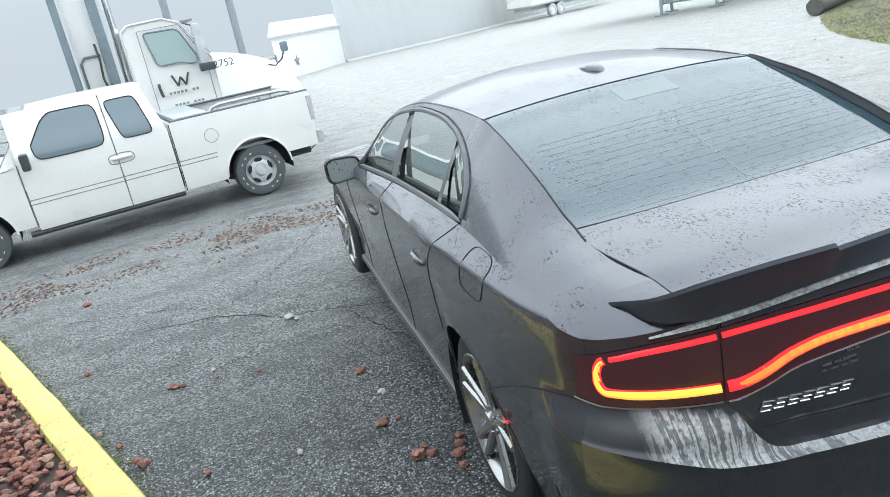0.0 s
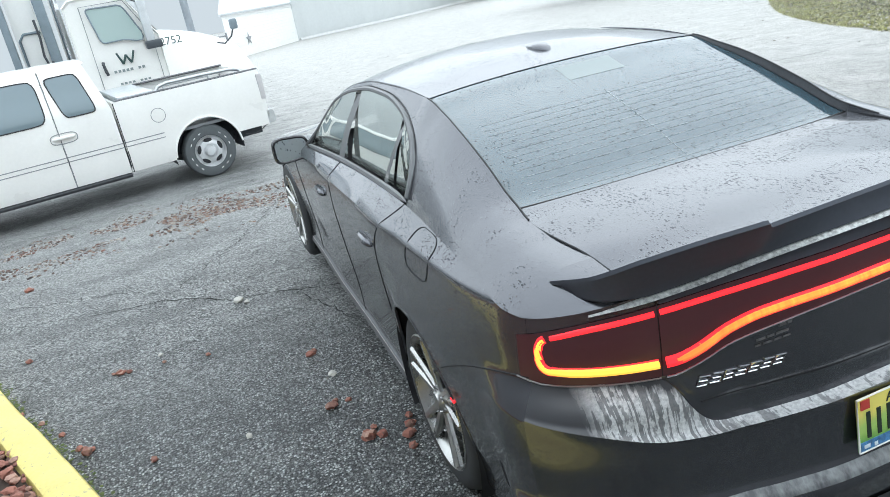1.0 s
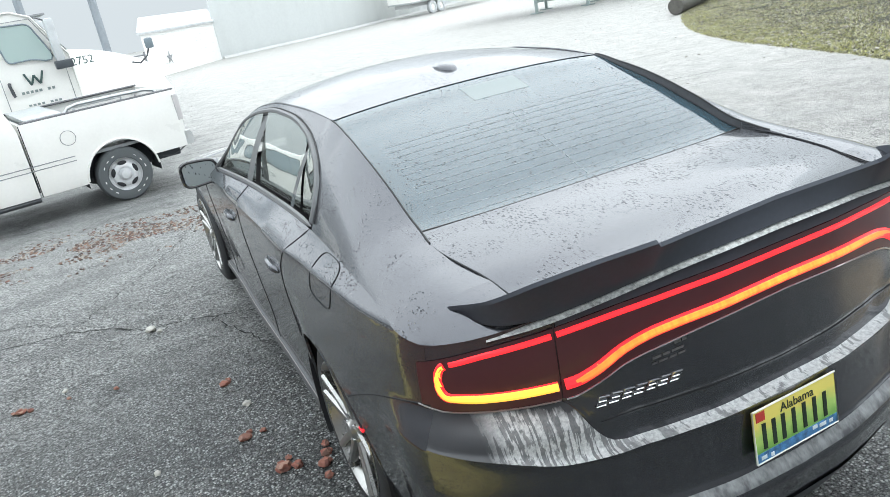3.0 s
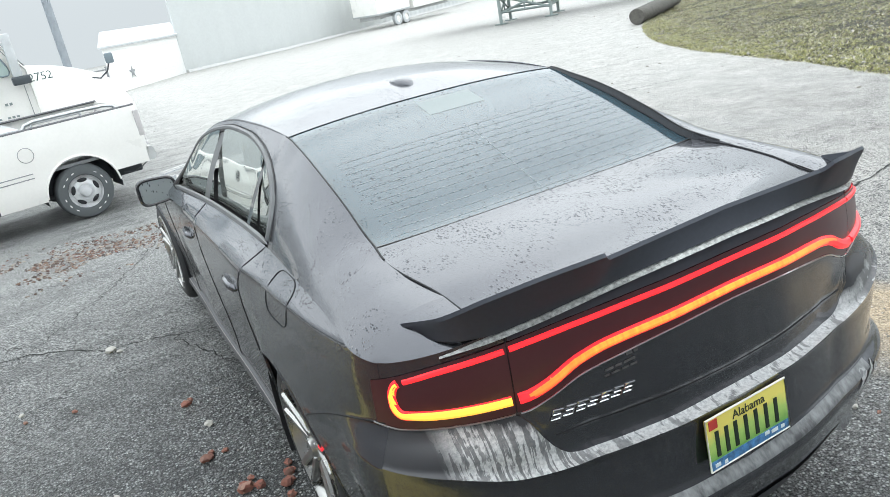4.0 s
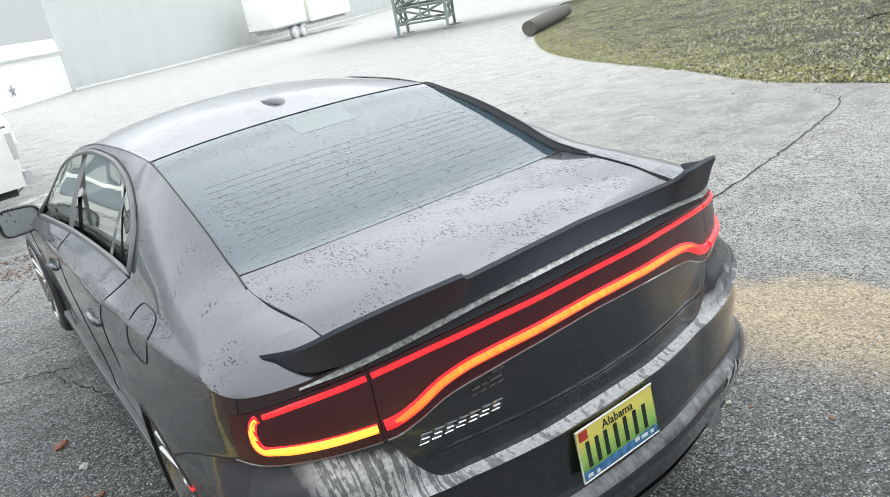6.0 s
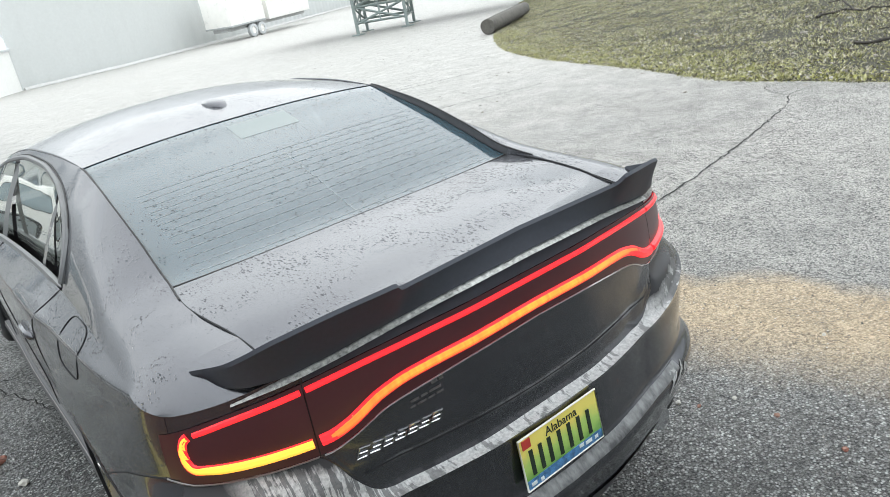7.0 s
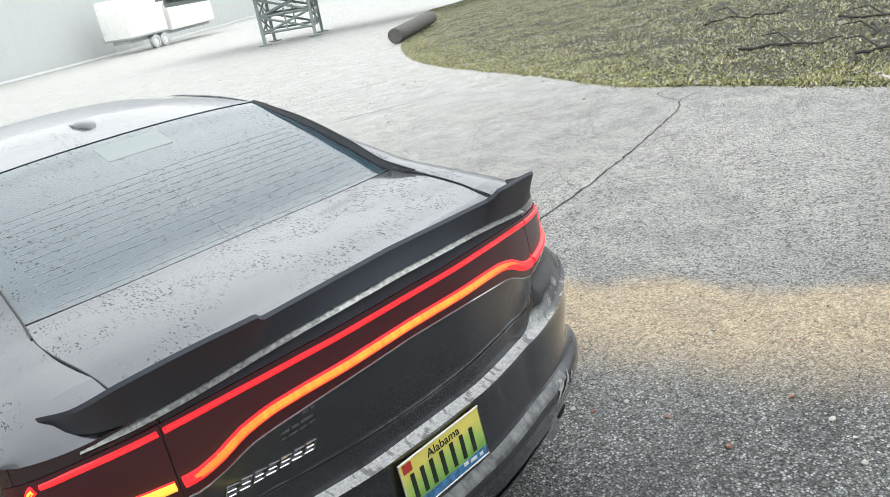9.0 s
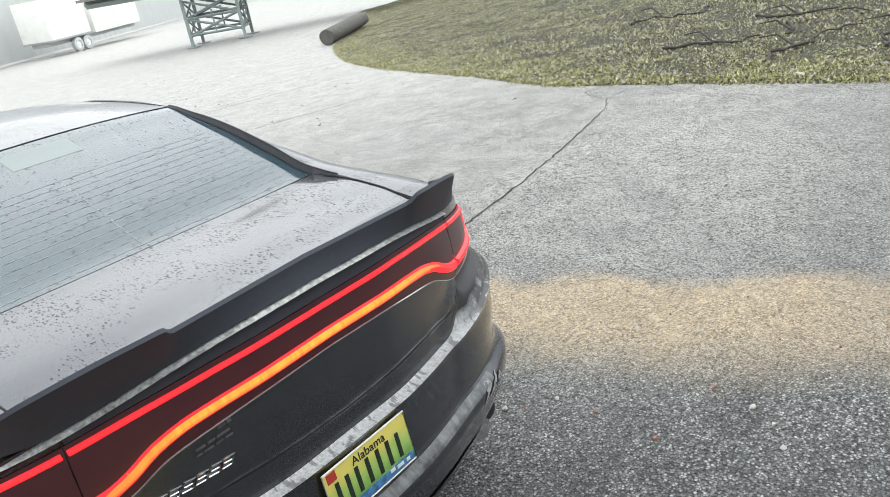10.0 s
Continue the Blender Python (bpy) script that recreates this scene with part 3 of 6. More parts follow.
tagged(part("log", bm, plain("weathered_log", (0.11, 0.105, 0.095), 0.9, vary=0.35, scale=9, bump=0.9), None), "weathered dark timber log at the edge of the grass", "log")

# cracks in the paving
CRACK = plain("crack_fill", (0.02, 0.022, 0.02), 0.95)


def crack(pts, width, seed, jag=0.03):
    rng = random.Random(seed)
    line = []
    for (xa, ya), (xb, yb) in zip(pts, pts[1:]):
        n = max(3, int(math.hypot(xb - xa, yb - ya) / 0.05))
        line += [(lerp(xa, xb, k / n) + rng.gauss(0, jag * 0.4), lerp(ya, yb, k / n) + rng.gauss(0, jag * 0.4)) for k in range(n)]
    bm = bmesh.new()
    prev = None
    for i, (x, y) in enumerate(line):
        w = width * rng.uniform(0.4, 1.3) * (0.3 + 0.7 * math.sin(math.pi * (i + 0.5) / len(line)) ** 0.4)
        j = min(i + 1, len(line) - 1)
        d = Vector((line[j][0] - line[max(0, i - 1)][0], line[j][1] - line[max(0, i - 1)][1], 0)).normalized()
        n = Vector((-d.y, d.x, 0)) * w
        z = ground_z(y) + 0.004
        pair = (bm.verts.new((x + n.x, y + n.y, z)), bm.verts.new((x - n.x, y - n.y, z)))
        if prev:
            bm.faces.new((prev[0], pair[0], pair[1], prev[1]))
        prev = pair
    return tagged(part("paving_crack", bm, CRACK, None), "dark crack in the asphalt", "crack", kind="structure")


crack([(1.2, 0.45), (2.67, 0.68), (3.48, 0.77), (4.52, 0.93), (5.6, 1.15), (6.1, 1.36), (6.5, 1.3)], 0.0075, 1, 0.02)
crack([(6.05, 1.38), (6.3, 1.75), (6.5, 1.8)], 0.006, 2)
crack([(-2.6, 3.3), (-1.95, 3.15), (-1.77, 3.01), (-1.5, 2.72), (-1.2, 2.62), (-0.93, 2.44), (-0.5, 2.3)], 0.006, 3, 0.025)
crack([(-1.95, 3.2), (-1.35, 4.18), (-1.1, 4.7), (-0.69, 5.74), (-0.3, 6.3)], 0.0040, 4, 0.05)
crack([(-3.4, 4.3), (-2.97, 3.96), (-2.2, 3.6), (-1.9, 3.2)], 0.004, 5, 0.05)
crack([(-1.1, 2.6), (-0.95, 2.0), (-0.8, 1.6)], 0.005, 6, 0.05)
crack([(-6, 11.4), (-2, 11.3), (0.0, 11.2), (3.5, 10.6), (8, 9.5)], 0.010, 7, 0.03)
crack([(3.0, 8.5), (5.2, 6.6), (7.2, 5.6)], 0.008, 8, 0.06)
crack([(4.5, 11.0), (6.5, 9.6), (9.0, 8.6)], 0.009, 9, 0.06)

# yellow kerb round the planting bed
kd = Vector((0.386, -0.922, 0)).normalized()
kn = Vector((-kd.y, kd.x, 0))
kp = Vector((-2.45, 1.10, 0))


def kerb_bm():
    rings = []
    for i in range(61):
        t = lerp(-5.2, 4.6, i / 60)
        c = kp + kd * t
        z = ground_z(c.y)
        wob = 0.006 * noise.noise((t * 2.3, 0, 5))
        rings.append([c + kn * (-a + wob) + Vector((0, 0, z + h + wob)) for a, h in ((0.0, -0.05), (0.0, 0.09), (0.012, 0.115), (0.035, 0.125), (0.14, 0.125), (0.165, 0.115), (0.175, 0.09), (0.175, -0.05))])
    return loft(rings)


YELLOW = plain("yellow_kerb_paint", (0.70, 0.59, 0.20), 0.7, vary=0.18, scale=5, bump=0.3)
yv = coords(YELLOW)
chips = remap(YELLOW, noise_at(YELLOW, yv, 26, 6, 0.7), 0.60, 0.66)
old = bsdf(YELLOW).inputs["Base Color"].links[0].from_socket
link(YELLOW, mixed(YELLOW, chips, old, (0.30, 0.28, 0.2)), bsdf(YELLOW).inputs["Base Color"])
tagged(part("kerb", kerb_bm(), YELLOW, None), "worn yellow-painted concrete kerb", "kerb", kind="structure")
SOIL = plain("dark_bed_soil", (0.07, 0.05, 0.04), 0.95, bump=0.8)
bed = sheet(lambda u, v: kp + kd * lerp(-5.2, 4.6, u) + kn * -lerp(0.17, 2.0, v) + Vector((0, 0, ground_z((kp + kd * lerp(-5.2, 4.6, u)).y) + 0.07)), 20, 4)
tagged(part("planting_bed", bed, SOIL, None), "dark soil of the planting bed behind the kerb", "soil", kind="structure")
LAVA = island_mix("lava_rock", [(0.26, 0.10, 0.075), (0.42, 0.19, 0.14), (0.19, 0.08, 0.065), (0.48, 0.30, 0.23), (0.13, 0.075, 0.065)], 0.9)
rng = random.Random(21)
spots = []
for _ in range(13000):
    t, a = rng.uniform(-5.1, 4.5), 0.16 + 1.8 * rng.random()
    c = kp + kd * t - kn * a
    spots.append((c.x, c.y, ground_z(c.y) + 0.07 + rng.uniform(0, 0.04)))
scatter("lava_rock_mulch", spots, (0.012, 0.032), LAVA, 22, "red-brown lava rock mulch filling the bed", "mulch")
# moss along the foot of the kerb
spots = []
for _ in range(2200):
    c = kp + kd * rng.uniform(-5.0, 4.4) + kn * abs(rng.gauss(0, 0.03))
    spots.append((c.x, c.y, ground_z(c.y)))
scatter("kerb_moss", spots, (0.004, 0.012), island_mix("green_moss", [(0.09, 0.13, 0.04), (0.17, 0.20, 0.07), (0.06, 0.08, 0.035)]), 23, "green moss along the foot of the kerb", "moss", 0.1)

# lava rocks and stones lying loose on the paving
for k, (x, y, r) in enumerate([(-3.08, 4.53, 0.05), (-2.36, 1.18, 0.045), (-2.40, 1.24, 0.03), (-1.22, 0.82, 0.042), (-1.19, 0.86, 0.026), (-1.20, 1.43, 0.04), (-1.17, 1.47, 0.024), (-2.23, 2.01, 0.04), (-2.18, 1.99, 0.028),
                               (-2.27, 2.03, 0.02), (-2.82, 2.68, 0.034), (-1.73, 1.88, 0.024), (-1.98, 1.98, 0.02), (-1.13, 0.47, 0.05), (-1.07, 0.45, 0.038), (-1.09, 0.53, 0.026), (-0.97, 0.38, 0.045), (-0.94, 0.45, 0.04),
                               (-0.98, 0.29, 0.032), (-0.92, 0.52, 0.03), (-1.13, 0.83, 0.026), (-2.75, 1.85, 0.03), (-2.62, 1.66, 0.026), (-2.5, 1.45, 0.028), (-2.05, 0.9, 0.03), (1.20, -1.15, 0.018), (1.15, -1.43, 0.02), (1.08, -0.88, 0.016), (1.98, -1.34, 0.014), (1.56, -1.5, 0.014)]):
    r *= 0.62
    bm = rock(random.Random(100 + k), r, None, (x, y, ground_z(y) + r * 0.45))
    if r > 0.024:
        rock(random.Random(300 + k), r * 0.6, bm, (x + r * 0.8, y + r * 0.3, ground_z(y) + r * 0.3))
    tagged(part("lava_rock", bm, LAVA, None, sharp=25), "loose red-brown lava rock lying on the asphalt", "rock", "loose lava rocks")
PALE = plain("pale_stone", (0.5, 0.49, 0.45), 0.8, vary=0.2, scale=30)
for k, (x, y, r) in enumerate([(-1.14, 1.13, 0.022), (-1.47, 2.64, 0.035), (-1.42, 2.58, 0.018), (-1.62, 0.82, 0.016), (1.05, -0.80, 0.014), (1.49, -1.68, 0.014), (1.87, -1.01, 0.011), (1.21, -0.96, 0.01), (1.30, -1.85, 0.013), (1.42, -1.78, 0.01), (-2.0, 2.1, 0.016)]):
    bm = rock(random.Random(500 + k), r, None, (x, y, ground_z(y) + r * 0.4))
    tagged(part("pebble", bm, PALE, None, sharp=25), "small pale pebble lying on the asphalt", "pebble", "loose pebbles")
rng = random.Random(31)
spots = []
for _ in range(4200):
    t = rng.random()
    x, y = lerp(-4.2, -0.4, t) + rng.gauss(0, 0.25), lerp(5.3, 6.4, t) + rng.gauss(0, 0.42) + 0.4 * math.sin(t * 5)
    if noise.noise((x * 1.6, y * 1.6, 7)) > -0.05:
        spots.append((x, y, ground_z(y)))
scatter("leaf_drift", spots, (0.005, 0.021), island_mix("red_brown_litter", [(0.22, 0.105, 0.08), (0.045, 0.042, 0.040), (0.30, 0.19, 0.14), (0.06, 0.055, 0.05), (0.15, 0.10, 0.08), (0.50, 0.46, 0.40), (0.035, 0.034, 0.033)]), 32, "drift of red-brown leaves and stones on the asphalt", "leaves", 0.1)
spots = []
for _ in range(2200):
    x, y = rng.choice([(rng.uniform(0.9, 3.2), rng.uniform(-2.6, 0.6)), (rng.uniform(-3.2, -0.95), rng.uniform(0.2, 5.0)), (rng.uniform(2.5, 7.5), rng.uniform(-1.5, 6))])
    spots.append((x, y, ground_z(y)))
scatter("loose_grit", spots, (0.002, 0.0065), island_mix("grit", [(0.12, 0.12, 0.12), (0.30, 0.29, 0.27), (0.06, 0.06, 0.06), (0.42, 0.4, 0.36)]), 33, "loose stone grit on the paving", "grit", 0.3)


# ---- the dark grey saloon ----
car = thing("sedan_car", "dark granite grey four-door saloon, wet with rain, tail lamps lit", "car")

OUTLINE = [(0, -1.155), (0.18, -1.148), (0.33, -1.125), (0.48, -1.09), (0.61, -1.045), (0.72, -0.995), (0.81, -0.935), (0.88, -0.86),
           (0.918, -0.76), (0.935, -0.6), (0.945, -0.35), (0.948, 0), (0.94, 0.5), (0.93, 1.0), (0.925, 1.6), (0.905, 2.2),
           (0.898, 2.7), (0.90, 3.05), (0.885, 3.3), (0.85, 3.52), (0.78, 3.70), (0.68, 3.83), (0.45, 3.91), (0.2, 3.945), (0, 3.95)]
run = [0.0]
for (xa, ya), (xb, yb) in zip(OUTLINE, OUTLINE[1:]):
    run.append(run[-1] + math.hypot(xb - xa, yb - ya))
out_x = pchip([(s, p[0]) for s, p in zip(run, OUTLINE)])
out_y = pchip([(s, p[1]) for s, p in zip(run, OUTLINE)])
S_END = run[-1]
tab_s = np.linspace(0, S_END, 1200)
tab_x = np.array([out_x(s) for s in tab_s])
tab_y = np.array([out_y(s) for s in tab_s])


def s_at_y(y):
    return float(np.interp(y, tab_y, tab_s))


def s_at_x(x):
    return float(np.interp(x, tab_x[:340], tab_s[:340]))


low_rear = pchip([(0.18, -0.14), (0.24, -0.05), (0.30, -0.01), (0.36, 0.025), (0.44, 0.052), (0.475, 0.062), (0.495, 0.058), (0.535, 0.026), (0.56, 0.022), (0.61, 0.02), (0.66, 0.022), (0.685, 0.024), (0.70, 0.030)])
high_rear = pchip([(0.72, -0.006), (0.80, -0.010), (0.815, 0.0), (0.92, 0.0), (1.0, -0.004), (1.06, -0.008), (1.13, -0.010), (1.22, -0.012)])
ridge_z = pchip([(0, 0.727), (0.25, 0.722), (0.45, 0.720), (0.62, 0.733), (0.77, 0.776), (0.9, 0.800)])
ledge_z = pchip([(0, 0.737), (0.3, 0.729), (0.46, 0.727), (0.51, 0.738), (0.55, 0.778), (0.59, 0.848), (0.62, 0.878), (0.9, 0.884)])


def off_rear(x, z):
    """How far the tail stands out from its outline: bumper, sloping ledge, lid."""
    r, t = ridge_z(x), ledge_z(x)
    stand = 1 - 0.85 * smooth(0.72, 0.90, x)
    if z <= r:
        v = low_rear(z if z < 0.56 else 0.56 + (z - 0.56) * 0.14 / (r - 0.56))
        return v if v < 0.02 or z < 0.60 else 0.02 + (v - 0.02) * stand
    if z <= t:
        k = (z - r) / (t - r)
        return lerp(0.02 + 0.010 * stand, high_rear(t), k ** 0.3)
    return high_rear(z)


off_side = pchip([(0.18, -0.075), (0.24, -0.048), (0.30, -0.042), (0.38, -0.041), (0.46, -0.036), (0.6, -0.022), (0.75, -0.009), (0.88, -0.001),
                  (0.98, -0.002), (1.008, -0.003), (1.018, -0.007), (1.026, -0.018), (1.05, -0.052), (1.07, -0.080), (1.095, -0.11), (1.2, -0.2)])
# fuller, rounder shoulder over the rear wheel
off_haunch = pchip([(0.18, -0.075), (0.24, -0.048), (0.30, -0.042), (0.38, -0.030), (0.46, -0.016), (0.6, 0.006), (0.68, 0.014), (0.75, 0.016), (0.85, 0.006),
                    (0.92, -0.006), (0.98, -0.018), (1.018, -0.0285), (1.0215, -0.0305), (1.025, -0.0345), (1.05, -0.063), (1.083, -0.098), (1.10, -0.114), (1.2, -0.21)])
crease_up = pchip([(-0.86, 0.05), (-0.8, 0.045), (-0.65, 0.034), (-0.5, 0.021), (-0.28, 0.012), (0.0, 0.002), (0.3, 0.0)])
off_front = pchip([(0.18, -0.16), (0.3, -0.03), (0.45, 0.02), (0.6, 0.0), (0.8, -0.06), (1.1, -0.2)])
lip_z = pchip([(0, 1.182), (0.2, 1.175), (0.35, 1.159), (0.62, 1.108), (0.80, 1.068), (0.9, 1.05)])
edge_z = pchip([(-0.86, 1.052), (-0.6, 1.07), (-0.2, 1.085), (0.2, 1.095), (1.0, 1.08), (2.0, 1.04), (2.4, 1.02), (2.9, 0.94), (3.4, 0.85), (3.7, 0.82), (3.95, 0.72)])


def shell(s, z):
    """The outer skin of the lower body, at s metres round from the middle of the tail."""
    x, y = out_x(s), out_y(s)
    dx, dy = out_x(min(S_END, s + 0.01)) - out_x(max(0, s - 0.01)), out_y(min(S_END, s + 0.01)) - out_y(max(0, s - 0.01))
    k = math.hypot(dx, dy)
    nx, ny = dy / k, -dx / k
    rear, front = 1 - smooth(-0.93, -0.62, y), smooth(3.3, 3.65, y)
    h = smooth(0.42, 0.05, y)
    o = rear * off_rear(x, z) + front * off_front(z) + (1 - rear - front) * lerp(off_side(z), off_haunch(z - crease_up(y) * smooth(0.85, 1.0, z)), h)
    corner = math.sin(math.pi * min(1, max(0, (s - 0.45) / 0.85)))
    o += corner * rear ** 0.5 * (0.030 * smooth(0.88, 0.80, z) * smooth(0.2, 0.4, z) + 0.014 * smooth(0.885, 0.80, z) * smooth(0.54, 0.68, z))
    px = x + nx * o
    if s < 1e-6 or s > S_END - 1e-6:
        px = 0.0
    return Vector((max(0.0, px), y + ny * o, z))


def shell_y(y, z):
    return shell(s_at_y(y), z)


def shell_x(x, z, proud=0.0):
    """A point of the tail at x (either side), standing proud by that much."""
    p = shell(s_at_x(abs(x)), z)
    s = s_at_x(abs(x))
    q, r = shell(max(0, s - 0.01), z), shell(s + 0.01, z)
    d = (r - q).normalized()
    p = p + Vector((d.y, -d.x, 0)) * proud
    return Vector((-p.x if x < 0 else p.x, p.y, p.z))


rail_x = pchip([(-1.03, 0.62), (-0.84, 0.645), (-0.56, 0.672), (-0.40, 0.655), (0, 0.635), (0.36, 0.615), (1, 0.632), (1.28, 0.652), (1.55, 0.684), (1.70, 0.698), (1.85, 0.712), (2.01, 0.735), (2.25, 0.785), (2.4, 0.82)])
rail_z = pchip([(-1.03, 1.108), (-0.84, 1.135), (-0.56, 1.155), (-0.45, 1.161), (-0.40, 1.166), (-0.2, 1.238), (0, 1.312), (0.2, 1.375), (0.36, 1.416), (0.7, 1.43), (1.0, 1.428), (1.28, 1.402), (1.55, 1.340), (1.70, 1.268), (1.85, 1.160), (2.01, 1.085), (2.25, 1.02), (2.4, 0.985)])
crown = pchip([(-1.1, 0.085), (-0.84, 0.052), (-0.4, 0.015), (0.36, 0.034), (0.7, 0.058), (1, 0.068), (1.4, 0.074), (2, 0.065), (2.4, 0.05)])


back_edge = lambda x: -0.46 + 0.06 * min(1.0, abs(x) / 0.655) ** 2.6


def top(x, y):
    """Roof, glass and deck between the rails."""
    r = rail_x(y)
    w = smooth(-0.95, -0.5, y) * (1 - smooth(-0.3, 0.3, y))
    return Vector((x, y, rail_z(y + (-0.40 - back_edge(x)) * w) + crown(y) * (1 - min(1, abs(x) / r) ** 2.2)))


sail = pchip([(-0.66, 0.0), (-0.52, 0.010), (-0.40, 0.026), (-0.2, 0.032), (0.05, 0.025), (0.28, 0.008), (0.40, 0.0)])


def flank(y, a, proud=0.0):
    """From the rail (a=0) to the shoulder (a=1), on the right side."""
    g = Vector((rail_x(y), y, rail_z(y) + sail(y)))
    e = shell_y(y, edge_z(y))
    d = e - g
    n = Vector((-d.z, 0, d.x)).normalized()
    bulge = lerp(0.03, 0.016, smooth(-0.4, 0.5, y))
    return g + d * a + n * (bulge * math.sin(math.pi * a) + proud)


roof_edge = lambda x: 0.335 + 0.023 * (abs(x) / 0.615) ** 2
screen_edge = lambda x: 1.50 - 0.10 * (abs(x) / 0.62) ** 2


def tail_deck(x, t):
    """The boot lid's top from the lip (t=0) to the rear window (t=1)."""
    p = shell_x(x, lip_z(abs(x)))
    y = lerp(p.y + 0.002, back_edge(x), t)
    r = rail_x(y) - 0.004
    k = x / 0.62
    f = top(k * r, y)
    lip = Vector((x, y, lip_z(abs(x)) + 0.004 * math.sin(min(1, t * 4) * math.pi)))
    w = smooth(0.0, 0.45, t)
    return Vector((lerp(k * 0.641, f.x, w), y, lerp(lip.z, f.z, w)))


# boot lid, roof, glass
boot = part("boot_lid", sheet(lambda u, v: tail_deck(lerp(-0.62, 0.62, u), v), 40, 24), PAINT, car, "wet grey boot lid")
part("roof", sheet(lambda u, v: top(lerp(-1, 1, u) * rail_x(lerp(roof_edge(0.61), screen_edge(0.61), v)), lerp(roof_edge(lerp(-0.61, 0.61, u)), screen_edge(lerp(-0.61, 0.61, u)), v)), 32, 30), PAINT, car)


def rear_pane(u, v, proud=-0.002):
    k = lerp(-1, 1, u)
    y = lerp(back_edge(k * 0.655), roof_edge(k * 0.615), v)
    p = top(k * (rail_x(y) - 0.006), y)
    return p + Vector((0, -0.32, 0.95)) * proud


rear_glass = part("rear_window", sheet(rear_pane, 32, 26), REAR_GLASS, car, "rain-beaded tinted rear window with fine heating lines")
rim_pts = [rear_pane(0, i / 20, 0.0) for i in range(21)] + [rear_pane(i / 24, 1, 0.0) for i in range(1, 25)] + [rear_pane(1, 1 - i / 20, 0.0) for i in range(1, 21)]
part("window_seal", tube(rim_pts, 0.0010, 6), SEAL, rear_glass)
part("window_seal", tube([rear_pane(i / 24, 0, -0.002) for i in range(25)], 0.003, 6), SEAL, rear_glass)
HEAT = plain("heating_wire", (0.46, 0.49, 0.50), 0.4)
for k in range(13):
    v = 0.04 + 0.56 * k / 12
    part("heating_line", tube([rear_pane(lerp(0.06, 0.94, i / 16), v, -0.0014) for i in range(17)], 0.0007, 4), HEAT, rear_glass)
part("heating_line", tube([rear_pane(0.47, lerp(0.04, 0.62, i / 8), -0.0012) for i in range(9)], 0.0007, 4), HEAT, rear_glass)
part("paper_sticker", sheet(lambda u, v: rear_pane(lerp(0.417, 0.618, u), lerp(0.788, 0.935, v), -0.0012), 6, 6), plain("pale_paper", (0.20, 0.235, 0.235), 0.35, vary=0.05), rear_glass, "pale rectangular paper sticker")
part("windscreen", sheet(lambda u, v: top(lerp(-1, 1, u) * (rail_x(lerp(screen_edge(0.62), 2.38, v)) - 0.005), lerp(screen_edge(lerp(-0.62, 0.62, u)), 2.38 + 0.1 * (1 - lerp(-1, 1, u) ** 2), v)), 20, 16), SIDE_GLASS, car)
part("hood", sheet(lambda u, v: (lambda y, k: Vector((k * shell_y(y, edge_z(y)).x, y, edge_z(y) + 0.06 * (1 - k * k) * (1 - 0.6 * v))))(lerp(2.36, 3.72, v), lerp(-1, 1, u)), 24, 20), PAINT, car)

# window opening in the flank: share of the height, from the shoulder upwards
dlo = pchip([(0.15, 0.0), (0.165, 0.22), (0.22, 0.45), (0.36, 0.66), (0.55, 0.82), (0.8, 0.91), (1.1, 0.93), (1.35, 0.92), (1.50, 0.90), (1.65, 0.81), (1.77, 0.60), (1.86, 0.20), (1.885, 0.0)])
SILL = 0.06


def side_pane(sgn, y, b, proud):
    p = flank(y, 1 - b, proud)
    return Vector((sgn * p.x, p.y, p.z))


